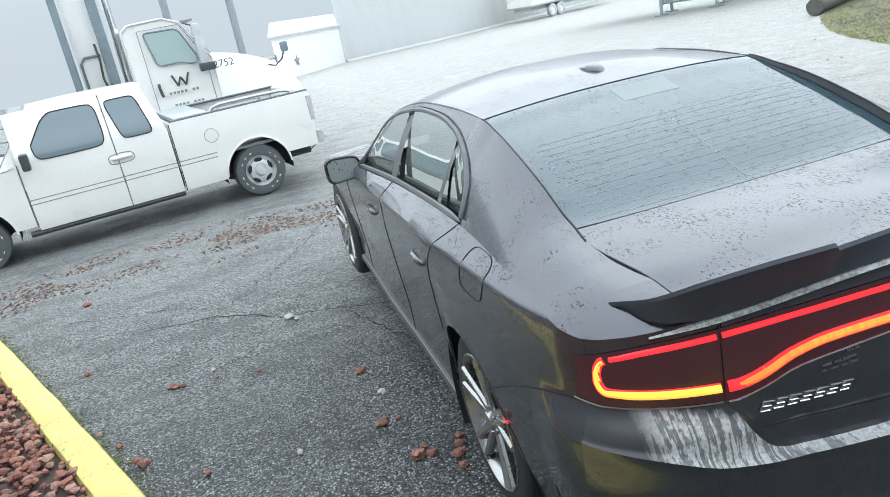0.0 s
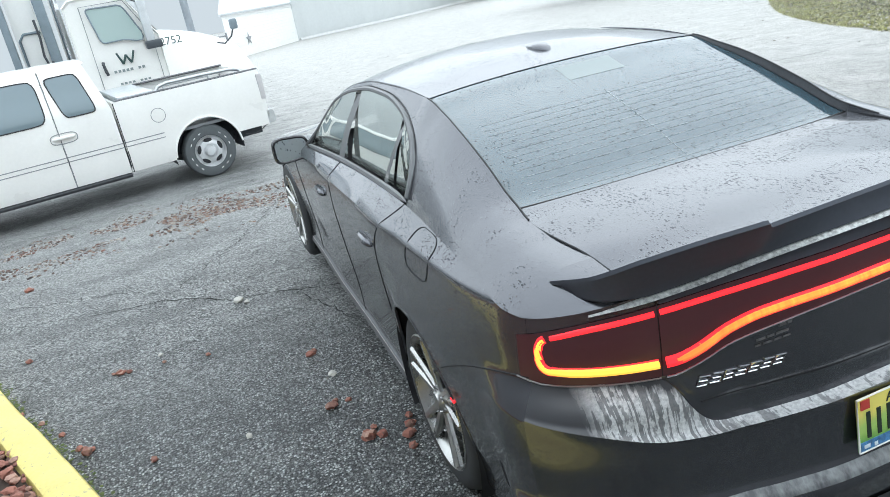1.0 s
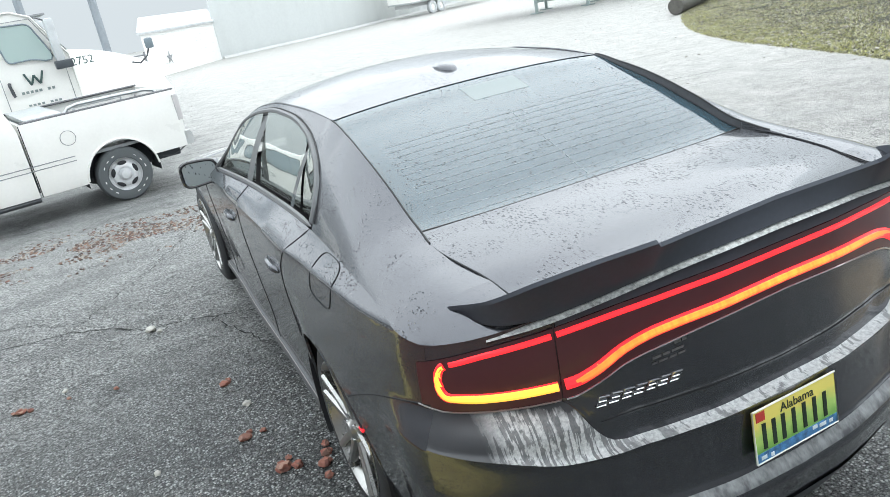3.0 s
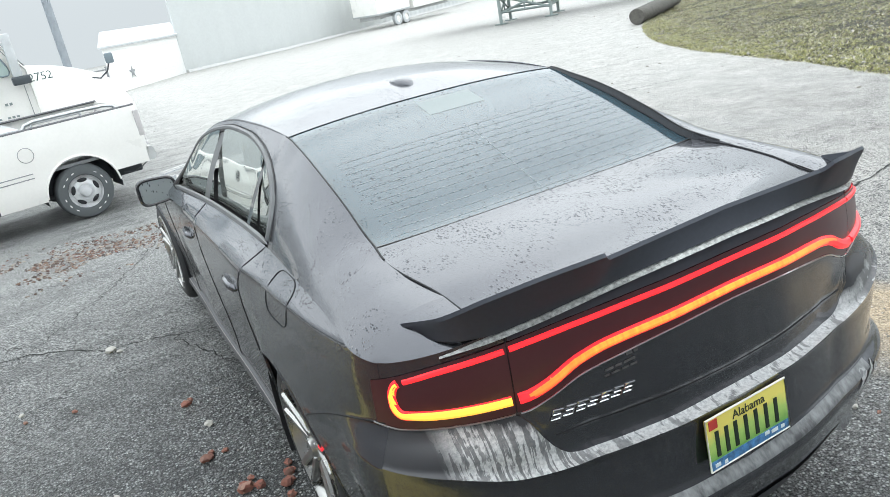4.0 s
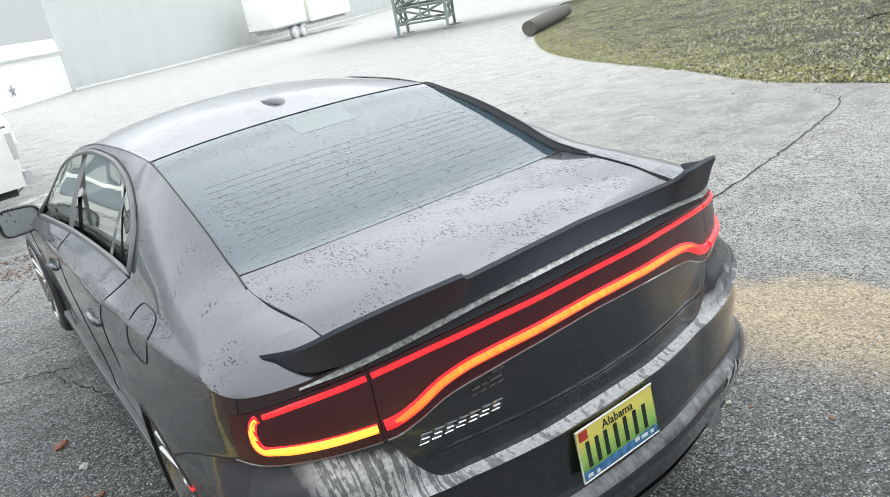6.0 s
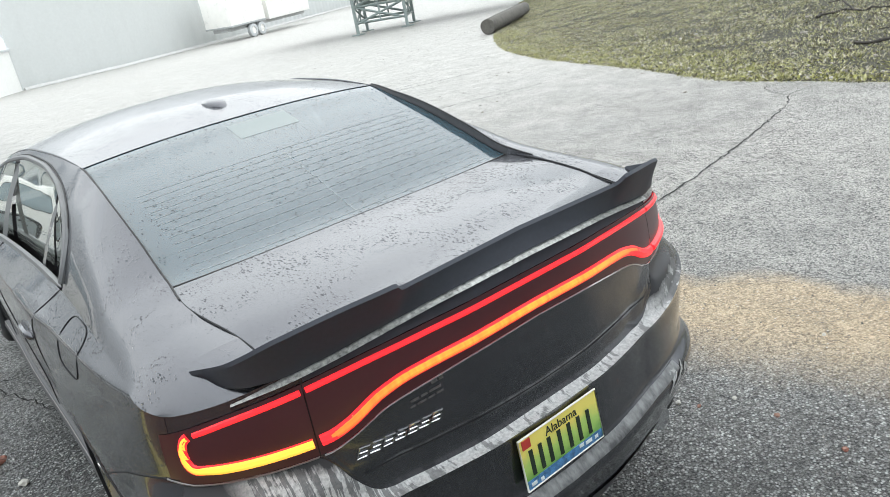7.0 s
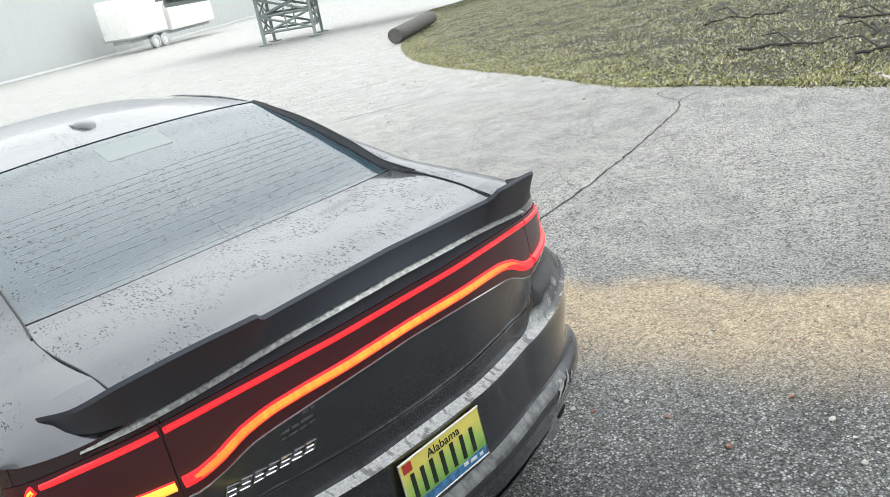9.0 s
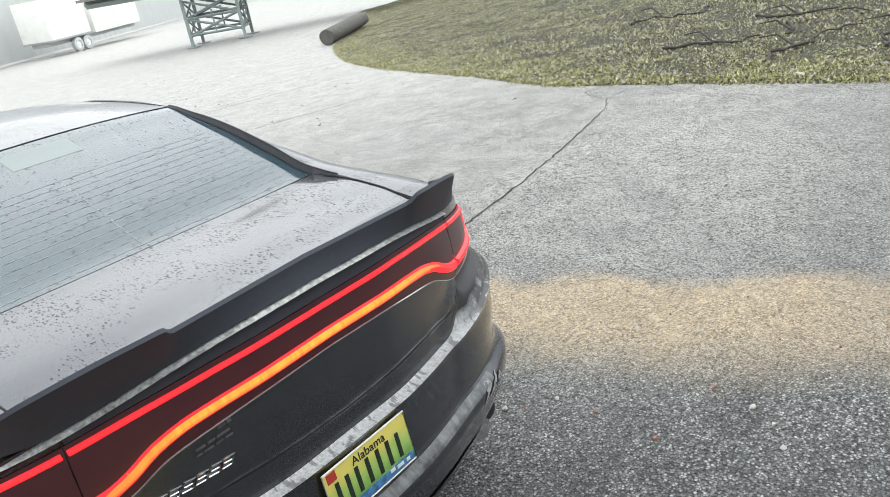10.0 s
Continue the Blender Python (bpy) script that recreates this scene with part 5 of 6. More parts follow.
# chrome badge: a row of plain slanted hollow shapes
for k in range(7):
    x0, x1 = (lerp(-0.548, -0.328, (k + q) / 7) for q in (0.10, 0.84))
    lean, tall, lift = 0.012, 0.021, 0.845 + 0.0155 * (k + 0.5) / 7
    at = lambda a, b: shell_x(lerp(x0, x1, a) + lean * b, lift + tall * b, 0.003)
    ring = [at(0, 0), at(1, 0), at(1, 1), at(0, 1), at(0, 0)]
    part("badge_bar", tube(ring[:4] if k % 2 else ring[1:] + ring[1:2], 0.0026, 5), CHROME, boot)
    part("badge_bar", tube([at(0.1, 0.5), at(0.9, 0.5)], 0.0022, 5), CHROME, boot)
# worn decal: a small mark over two broken lines
DECAL = plain("faded_decal", (0.10, 0.098, 0.10), 0.5, vary=0.5, scale=90)
for z, z2, spans in ((0.948, 0.962, ((-0.335, -0.318), (-0.314, -0.302))), (0.930, 0.937, ((-0.395, -0.372), (-0.367, -0.349), (-0.344, -0.312))), (0.916, 0.922, ((-0.398, -0.383), (-0.379, -0.355), (-0.350, -0.331), (-0.327, -0.308)))):
    for x0, x1 in spans:
        part("decal_bar", sheet(lambda u, v: shell_x(lerp(x0, x1, u), lerp(z, z2, v) + 0.12 * (lerp(x0, x1, u) + 0.4), 0.0015), 2, 1), DECAL, boot)

# scuffed paint on the corner of the bumper
SCUFF = plain("scuffed_primer", (0.34, 0.35, 0.35), 0.6, vary=0.5, scale=60)
rng = random.Random(77)
for k in range(24):
    x, z = rng.uniform(0.54, 0.67), rng.uniform(0.43, 0.505)
    w, h = rng.uniform(0.006, 0.024), rng.uniform(0.003, 0.014)
    bm = bmesh.new()
    ring = [shell_x(x + w * rng.uniform(0.5, 1.1) * math.cos(a), z + h * rng.uniform(0.5, 1.2) * math.sin(a) + 0.5 * w * math.cos(a), 0.003) for a in [2 * math.pi * j / 9 for j in range(9)]]
    bm.faces.new([bm.verts.new(p) for p in ring])
    part("scuff", bm, SCUFF, bumper)

# antenna fin, exhaust tip, underbody, cabin
fin = []
for i in range(9):
    t = i / 8
    w, h = 0.044 * max(0.03, math.sin(math.pi * t ** 0.8)) ** 0.6, 0.022 * max(0.02, math.sin(math.pi * t ** 1.5)) ** 0.7
    y = lerp(0.68, 0.50, t)
    z0 = top(0, y).z - 0.002
    fin.append([(w * math.cos(a), y, z0 + h * max(0, math.sin(a)) ** 0.7) for a in [math.pi * k / 8 for k in range(9)]])
part("antenna_fin", loft(fin), PAINT, car)
for sgn in (-1, 1):
    part("exhaust_tip", tube([(sgn * 0.62, -1.045, 0.275), (sgn * 0.62, -0.8, 0.275)], 0.042, 20), CHROME, car)
part("underbody", block(-0.80, 0.80, -0.98, 3.75, 0.20, 0.62, 0.04), DARK, car)
cabin = part("cabin_floor", block(-0.72, 0.72, -0.36, 2.6, 0.6, 0.95, 0.05), FABRIC, car)
part("parcel_shelf", block(-0.62, 0.62, -0.36, 0.12, 1.05, 1.09, 0.01), FABRIC, car)
for x in (-0.36, 0.36):
    for y in (0.28, 1.25):
        part("car_seat", moved(block(-0.25, 0.25, -0.07, 0.07, 0, 0.42, 0.05), Matrix.Translation((x, y, 0.9)) @ pose(0, 0, 0, 12, 0, 0)), FABRIC, car)
        part("headrest", block(x - 0.13, x + 0.13, y - 0.16, y - 0.07, 1.24, 1.36, 0.03), FABRIC, car)


def wheel(sgn, hy, r, name):
    """Alloy wheel with five split spokes."""
    x = sgn * (0.915 if hy < 1 else 0.885)
    hub = part(name, lathe([(-0.235, r * 0.66), (-0.23, r * 0.93), (-0.2, r * 0.99), (-0.12, r), (-0.04, r * 0.99), (-0.012, r * 0.95), (0.002, r * 0.86), (-0.002, r * 0.745), (-0.02, r * 0.72)] if sgn > 0
                           else [(0.235, r * 0.66), (0.23, r * 0.93), (0.2, r * 0.99), (0.12, r), (0.04, r * 0.99), (0.012, r * 0.95), (-0.002, r * 0.86), (0.002, r * 0.745), (0.02, r * 0.72)], x, hy, 0.36, 48), RUBBER, car, "wet black tyre on a silver split-spoke wheel")
    o = -sgn
    part("rim", lathe([(0.0, r * 0.75), (o * -0.004, r * 0.735), (o * 0.012, r * 0.70), (o * 0.05, r * 0.66), (o * 0.16, r * 0.64)], x, hy, 0.36, 48), ALLOY, hub)
    for k in range(5):
        for d in (-0.13, 0.13):
            a = 2 * math.pi * k / 5 + 0.35
            p = lambda rr, w: (rr * math.cos(a + w), rr * math.sin(a + w))
            pts = []
            for i in range(7):
                t = i / 6
                rr = lerp(r * 0.14, r * 0.71, t)
                q = p(rr, d * lerp(1.6, 1.35, t))
                pts.append((x + o * lerp(0.028, 0.004, t), hy + q[0], 0.36 + q[1]))
            rg2 = []
            for i, c in enumerate(pts):
                t = i / 6
                w = lerp(0.018, 0.015, t)
                dirn = Vector((0, -math.sin(a), math.cos(a)))
                c = Vector(c)
                rg2.append([c - dirn * w, c - dirn * w * 0.6 + Vector((sgn * 0.012, 0, 0)), c + dirn * w * 0.6 + Vector((sgn * 0.012, 0, 0)), c + dirn * w, c + Vector((-sgn * 0.03, 0, 0))])
            part("spoke", loft(rg2), ALLOY, hub)
    part("hub_cap", lathe([(sgn * 0.0, 0.001), (sgn * 0.0, 0.03), (o * 0.012, 0.036), (o * 0.03, 0.07), (o * 0.06, 0.075)], x, hy, 0.36, 24), ALLOY, hub)
    for k in range(5):
        a = 2 * math.pi * k / 5
        part("wheel_nut", disc(x + o * 0.022, hy + 0.052 * math.cos(a), 0.36 + 0.052 * math.sin(a), 0.010, 0.009, 0, sgn * 0.014, 6), CHROME, hub)
    part("brake_disc", disc(x + o * 0.11, hy, 0.36, 0.17, 0.17, 0, o * 0.02), plain("brake_steel", (0.15, 0.15, 0.15), 0.4, 0.8), hub)
    part("wheel_back", disc(x + o * 0.17, hy, 0.36, r * 0.64, r * 0.64, 0, o * 0.01), DARK, hub)


for sgn in (-1, 1):
    wheel(sgn, 0.0, 0.36, "wheel")
    wheel(sgn, 3.052, 0.36, "wheel")


# ---- white pickup ----
PW, PH = 1.95, -0.355
pick_m = Matrix.Translation((-1.174, 8.2, ground_z(8.2))) @ pose(0, 0, 0, 0, 0, 10)
pickup = thing("pickup_truck", "white extended-cab pickup truck with steel wheels", "truck", pick_m)
TGLASS = glass("grey_green_glass", (0.19, 0.245, 0.27), 0.03)
CGLASS = glass("pale_green_glass", (0.42, 0.52, 0.50), 0.03)
TRIM = plain("grey_trim", (0.25, 0.26, 0.27), 0.5)
side_in = pchip([(0.30, 0.05), (0.38, 0.02), (0.6, 0.0), (0.9, 0.0), (1.1, 0.012), (1.27, 0.03), (1.5, 0.11), (1.75, 0.2), (1.83, 0.28)])


def pick_side(u, z, far=False):
    d = side_in(z)
    return Vector((u, PW - d if far else d, z))


def pick_panel(u0, u1, z0, z1, nu, nv, far=False, arch=None):
    f0 = u0 if callable(u0) else (lambda z: u0)
    f1 = u1 if callable(u1) else (lambda z: u1)
    t1 = z1 if callable(z1) else (lambda u: z1)

    def f(a, b):
        z = lerp(z0, t1(a), b)
        return pick_side(lerp(f0(z), f1(z), a), z, far)
    bm = sheet(f, nu, nv)
    if arch:
        hu, hz, hr = arch
        gone = [fc for fc in bm.faces if all(math.hypot(q.co.x - hu, q.co.z - hz) < hr for q in fc.verts)]
        bmesh.ops.delete(bm, geom=gone, context="FACES")
        for q in bm.verts:
            r = math.hypot(q.co.x - hu, q.co.z - hz)
            if r < hr:
                q.co.x, q.co.z = hu + (q.co.x - hu) * hr / max(r, 1e-3), hz + (q.co.z - hz) * hr / max(r, 1e-3)
    return bm


def bed_panel(far):
    """Bed side with its lower edge raised behind the wheel."""
    bm = pick_panel(-1.03, 0.905, 0.36, 1.265, 44, 30, far, (0.0, 0.37, 0.46))
    bmesh.ops.delete(bm, geom=[fc for fc in bm.faces if all(q.co.x > 0.40 and q.co.z < 0.53 for q in fc.verts)], context="FACES")
    return bm


cab_back = lambda z: -1.05 - 0.16 * max(0, z - 1.2) / 0.6
for far in (False, True):
    part("bed_side", bed_panel(far), WHITE, pickup, "white bed side panel")
    part("cab_side", pick_panel(-1.715, lambda z: cab_back(z), 0.36, 1.79, 14, 26, far), WHITE, pickup)
    door = part("door", pick_panel(-2.83, -1.73, 0.36, 1.79, 18, 26, far), WHITE, pickup, "white cab door")
    part("fender", pick_panel(-4.55, -2.85, 0.42, lambda a: lerp(1.02, 1.16, a), 40, 24, far, (-3.53, 0.37, 0.45)), WHITE, pickup)
    sg = -1 if not far else 1
    yo = lambda p, o: Vector((p.x, p.y + sg * o, p.z))
    for u0, u1, z0, z1, nm, own in ((-1.62, -1.24, 1.21, 1.70, "rear_side_window", pickup), (-2.62, -1.80, 1.19, 1.71, "door_window", door)):
        def fpane(a, b):
            k = 2 * a - 1
            zz = 2 * b - 1
            kk = math.copysign(abs(k) ** 0.9, k)
            z = lerp(z0, z1, b)
            w = (1 - 0.12 * abs(zz) ** 6)
            uc, hu = (u0 + u1) / 2 + (0.03 if nm == "rear_side_window" else 0.0), (u1 - u0) / 2
            lean = -0.10 * b if nm == "rear_side_window" else 0
            front = 0.35 * max(0, b - 0.35) * max(0, -kk) if nm == "door_window" else 0
            return yo(pick_side(uc + kk * hu * w + lean + front, lerp(z0, z1, 0.5 + 0.5 * zz * (1 - 0.06 * abs(kk) ** 6)), far), 0.004)
        pane = part(nm, sheet(fpane, 14, 14), TGLASS, own, "dark tinted side window")
        edge = [fpane(i / 14, 0) for i in range(15)] + [fpane(1, i / 14) for i in range(1, 15)] + [fpane(1 - i / 14, 1) for i in range(1, 15)] + [fpane(0, 1 - i / 14) for i in range(1, 15)]
        part("window_seal", tube(edge, 0.008, 5), SEAL, pane)
    cup = [yo(pick_side(-1.68 + 0.155 * math.copysign(abs(math.cos(a)) ** 0.6, math.cos(a)), 0.985 + 0.062 * math.copysign(abs(math.sin(a)) ** 0.7, math.sin(a)), far), 0.002) for a in [2 * math.pi * k / 28 for k in range(29)]]
    handle = part("door_handle", tube([yo(pick_side(u, 0.995, far), o) for u, o in ((-1.80, 0.0), (-1.78, 0.016), (-1.68, 0.02), (-1.58, 0.016), (-1.56, 0.0))], 0.022, 8), WHITE, door)
    part("handle_cup", tube(cup, 0.006, 5), TRIM, handle)
    for zz in (0.69, 0.745):
        part("side_stripe", tube([yo(pick_side(lerp(-2.84, -0.52, i / 20), zz + 0.006 * i / 20, far), 0.001) for i in range(21)], 0.006, 4), TRIM, pickup)
    part("panel_gap", tube([yo(pick_side(-1.02, lerp(0.36, 1.25, i / 10), far), 0.0) for i in range(11)], 0.0065, 5), DARK, pickup)
    part("panel_gap", tube([yo(pick_side(-1.722, lerp(0.36, 1.75, i / 10), far), 0.0) for i in range(11)], 0.005, 5), TRIM, pickup)
    part("panel_gap", tube([yo(pick_side(-2.84, lerp(0.40, 1.2, i / 10), far), 0.0) for i in range(11)], 0.005, 5), TRIM, pickup)
    part("rocker", tube([yo(pick_side(lerp(-2.95, -1.05, i / 10), 0.33, far), -0.04) for i in range(11)], 0.05, 6, flat=0.8), BLACK, pickup)
    part("bed_rail", tube([yo(pick_side(lerp(-0.99, 0.90, i / 8), 1.27, far), -0.035) for i in range(9)], 0.036, 8, flat=0.45), BLACK, pickup, "black bed rail cap")
    lampb = block(0.84, 0.915, (0.0 if not far else PW - 0.10), (0.10 if not far else PW), 0.86, 1.2, 0.012)
    part("tail_lamp", moved(lampb, Matrix.Translation((0.012, -0.006 if not far else 0.006, 0))), plain("faded_lens", (0.55, 0.53, 0.53), 0.25, coat=0.5), pickup, "pale hazed tail lamp")
    for hu in (0.0, -3.53):
        arch_pts = [yo(pick_side(hu + 0.455 * math.cos(a), 0.37 + 0.455 * math.sin(a), far), 0.004) for a in [math.radians(2 + 176 * k / 30) for k in range(31)]]
        part("arch_lip", tube(arch_pts, 0.014, 6), WHITE, pickup)
        wellf = loft([[Vector((hu + 0.47 * math.cos(a), (y if not far else PW - y), 0.37 + 0.47 * math.sin(a))) for a in [math.radians(-10 + 200 * k / 20) for k in range(21)]] for y in (0.03, 0.5)], closed=False)
        part("wheel_well", wellf, HAZED_DARK, pickup)
        R, W = 0.357, 0.24
        prof = [(0.23, 0.55), (0.235, 0.9), (0.2, 0.985), (0.12, 1.0), (0.03, 0.985), (0.0, 0.93), (-0.008, 0.8), (0.0, 0.62), (0.02, 0.575)]
        turn = Matrix.Translation((hu, (0.03 if not far else PW - 0.03), R)) @ pose(0, 0, 0, 0, 0, 90 if not far else -90)
        tyre = part("wheel", moved(lathe([(x, R * r) for x, r in prof], 0, 0, 0, 44), turn), HAZED_RUBBER, pickup, "white-lettered tyre on a silver steel wheel")
        part("rim", moved(lathe([(0.0, R * 0.60), (0.012, R * 0.585), (0.05, R * 0.54), (0.055, R * 0.46), (0.02, R * 0.42), (0.01, R * 0.30), (0.03, R * 0.22), (0.0, R * 0.19), (-0.03, R * 0.16), (-0.035, 0.001)], 0, 0, 0, 44), turn), plain("dull_silver", (0.66, 0.67, 0.68), 0.4, 0.35), tyre)
        for k in range(5):
            a = 2 * math.pi * k / 5 + 0.3
            hole = bmesh.new()
            bmesh.ops.create_uvsphere(hole, u_segments=12, v_segments=6, radius=1)
            hole.transform(turn @ Matrix.Translation((0.026, R * 0.41 * math.cos(a), R * 0.41 * math.sin(a))) @ Matrix.Rotation(a, 4, "X") @ Matrix.Diagonal((0.02, R * 0.085, R * 0.17, 1)))
            part("wheel_slot", hole, DARK, tyre)
        part("wheel_disc", moved(disc(0.06, 0, 0, R * 0.56, R * 0.56, 0, 0.01), turn), DARK, tyre)
        for k in range(18):
            a = 2 * math.pi * k / 18
            if k % 9 in (0, 1, 5):
                continue
            b = block(-0.004, 0.0, -0.018, 0.018, -0.012, 0.012)
            part("tyre_mark", moved(b, turn @ Matrix.Rotation(a, 4, "X") @ Matrix.Translation((-0.003, 0, R * 0.78))), plain("white_rubber", (0.5, 0.5, 0.5), 0.8) if k == 2 and hu == 0 and not far else WHITE, tyre)
part("fuel_door", moved(disc(0, 0, 0, 0.088, 0.085, 0, 0.006, 28), Matrix.Translation((-0.53, 0.002, 0.985)) @ pose(0, 0, 0, 0, 0, -90)), WHITE, pickup)
part("fuel_ring", tube([Vector((-0.53 + 0.09 * math.cos(a), 0.0, 0.985 + 0.09 * math.sin(a))) for a in [2 * math.pi * k / 28 for k in range(29)]], 0.004, 4), TRIM, pickup)
part("cab_roof", sheet(lambda a, b: Vector((lerp(-2.55, -1.17, a) , lerp(0.24, PW - 0.24, b), 1.79 + 0.045 * math.sin(math.pi * b) ** 0.5 * (0.6 + 0.4 * math.sin(math.pi * a)))), 16, 16), WHITE, pickup)
part("cab_rear", sheet(lambda a, b: Vector((cab_back(lerp(0.45, 1.79, b)), lerp(side_in(lerp(0.45, 1.79, b)), PW - side_in(lerp(0.45, 1.79, b)), a), lerp(0.45, 1.79, b))), 8, 14), WHITE, pickup)
part("rear_window", sheet(lambda a, b: Vector((cab_back(lerp(1.28, 1.7, b)) + 0.006, lerp(0.3, PW - 0.3, a), lerp(1.28, 1.7, b))), 6, 6), TGLASS, pickup)
part("windscreen", sheet(lambda a, b: Vector((lerp(-3.05, -2.55, b), lerp(lerp(0.1, 0.25, b), PW - lerp(0.1, 0.25, b), a), lerp(1.17, 1.79, b))), 8, 8), TGLASS, pickup)
part("front_pillar", sheet(lambda a, b: Vector((lerp(lerp(-3.05, -2.55, b), -2.80 + 0.0 * b, a), lerp(0.1, 0.25, b), lerp(1.15, 1.79, b))), 3, 8), WHITE, pickup)
part("front_pillar", sheet(lambda a, b: Vector((lerp(lerp(-3.05, -2.55, b), -2.80, a), PW - lerp(0.1, 0.25, b), lerp(1.15, 1.79, b))), 3, 8), WHITE, pickup)
part("hood", sheet(lambda a, b: Vector((lerp(-4.55, -2.95, a), lerp(0.02, PW - 0.02, b), lerp(1.02, 1.16, a) + 0.05 * math.sin(math.pi * b) ** 0.6)), 12, 14), WHITE, pickup)
part("front_face", block(-4.62, -4.52, 0.04, PW - 0.04, 0.45, 1.03, 0.03), WHITE, pickup)
part("grille", block(-4.65, -4.60, 0.45, PW - 0.45, 0.65, 0.98, 0.02), CHROME, pickup)
part("front_bumper", block(-4.80, -4.60, 0.0, PW, 0.38, 0.6, 0.04), CHROME, pickup)
part("tailgate", block(0.87, 0.905, 0.05, PW - 0.05, 0.62, 1.265, 0.012), WHITE, pickup)
part("bed_floor", block(-1.0, 0.88, 0.06, PW - 0.06, 0.70, 0.74), TRIM, pickup)
part("bed_inner", block(-1.0, -0.96, 0.05, PW - 0.05, 0.6, 1.24), WHITE, pickup)
part("rear_bumper", loft([[(u, y, z) for u, z in ((0.88, 0.52), (0.97, 0.52), (0.985, 0.57), (0.98, 0.67), (0.95, 0.70), (0.88, 0.70))] for y in [PW * k / 8 for k in range(9)]]), plain("dull_chrome", (0.55, 0.56, 0.56), 0.35, 0.4), pickup, "dull chrome rear bumper")
part("bumper_end", block(0.80, 0.93, 0.005, 0.10, 0.52, 0.69, 0.02), plain("bumper_grey", (0.50, 0.51, 0.51), 0.4, 0.2), pickup)
part("chassis", block(-4.4, 0.86, 0.35, PW - 0.35, 0.36, 0.66, 0.02), HAZED_DARK, pickup)
part("hitch_wire", tube([(0.93, 0.2, 0.5), (0.80, 0.15, 0.44), (0.68, 0.12, 0.41), (0.55, 0.12, 0.44)], 0.008, 5), BLACK, pickup)
part("door_mirror", block(-2.78, -2.68, -0.22, -0.05, 1.12, 1.32, 0.03), BLACK, pickup)
part("mirror_arm", tube([(-2.73, -0.06, 1.16), (-2.73, 0.02, 1.14)], 0.02, 6), BLACK, pickup)
# load in the bed
load = thing("bed_toolbox", "silver metal rail and toolbox lying in the pickup bed", "toolbox", pick_m)
ALU = plain("scratched_aluminium", (0.5, 0.52, 0.53), 0.38, 0.8, vary=0.2, scale=12)
part("box", block(-0.92, -0.50, 0.16, PW - 0.16, 0.74, 1.26, 0.02), ALU, load)
part("box_lid", block(-0.93, -0.48, 0.14, PW - 0.14, 1.26, 1.295, 0.012), ALU, load)
rails = thing("bed_rack_rail", "bent silver tube rail standing over the pickup bed side", "rail", pick_m)
part("tube_rail", tube([(-0.46, 0.12, 1.26), (-0.41, 0.12, 1.32), (-0.30, 0.12, 1.345), (0.2, 0.12, 1.345), (0.55, 0.12, 1.335), (0.66, 0.12, 1.31), (0.70, 0.12, 1.26)], 0.022, 8), ALU, rails)
part("tube_rail", tube([(-0.35, 0.35, 0.75), (-0.3, 0.35, 1.30), (0.3, 0.35, 1.30), (0.36, 0.35, 0.75)], 0.02, 8), ALU, rails)

# ---- white semi tractor ----
SG = ground_z(12.3)
semi_m = Matrix.Translation((-1.225, 12.3, SG)) @ pose(0, 0, 0, 0, 0, 4)
semi = thing("semi_truck", "white day-cab semi tractor with dark green lettering", "truck", semi_m)
SW = 2.35
DGREEN = plain("dark_green_letter", (0.05, 0.09, 0.085), 0.5)
FINE = plain("grey_green_letter", (0.22, 0.26, 0.26), 0.5)
STEEL = plain("dark_slate_steel", (0.20, 0.245, 0.275), 0.5, 0.1)
# cab with sloped screen, section by section
cab_prof = [(-1.52, 0.75), (-1.52, 2.70), (-1.40, 2.80), (-0.80, 2.82), (-0.52, 2.70), (-0.12, 2.02), (-0.12, 0.95), (-0.35, 0.75)]
ring = lambda y, s: [(lerp(-0.8, u, s), y, lerp(1.7, z, s)) for u, z in cab_prof]
part("cab", loft([ring(0.04, 0.955), ring(0.0, 0.985), ring(0.02, 1.0), ring(SW - 0.02, 1.0), ring(SW, 0.985), ring(SW - 0.0, 0.955)]), WHITE, semi, "white day cab", sharp=25)
pane_pts = [(-1.17, 2.57), (-1.15, 2.605), (-1.10, 2.61), (-0.66, 2.595), (-0.60, 2.57), (-0.56, 2.52), (-0.395, 2.12), (-0.38, 2.03), (-0.41, 1.975), (-0.50, 1.97), (-0.62, 2.01), (-0.72, 2.03), (-1.00, 2.025), (-1.05, 2.04), (-1.08, 2.09)]
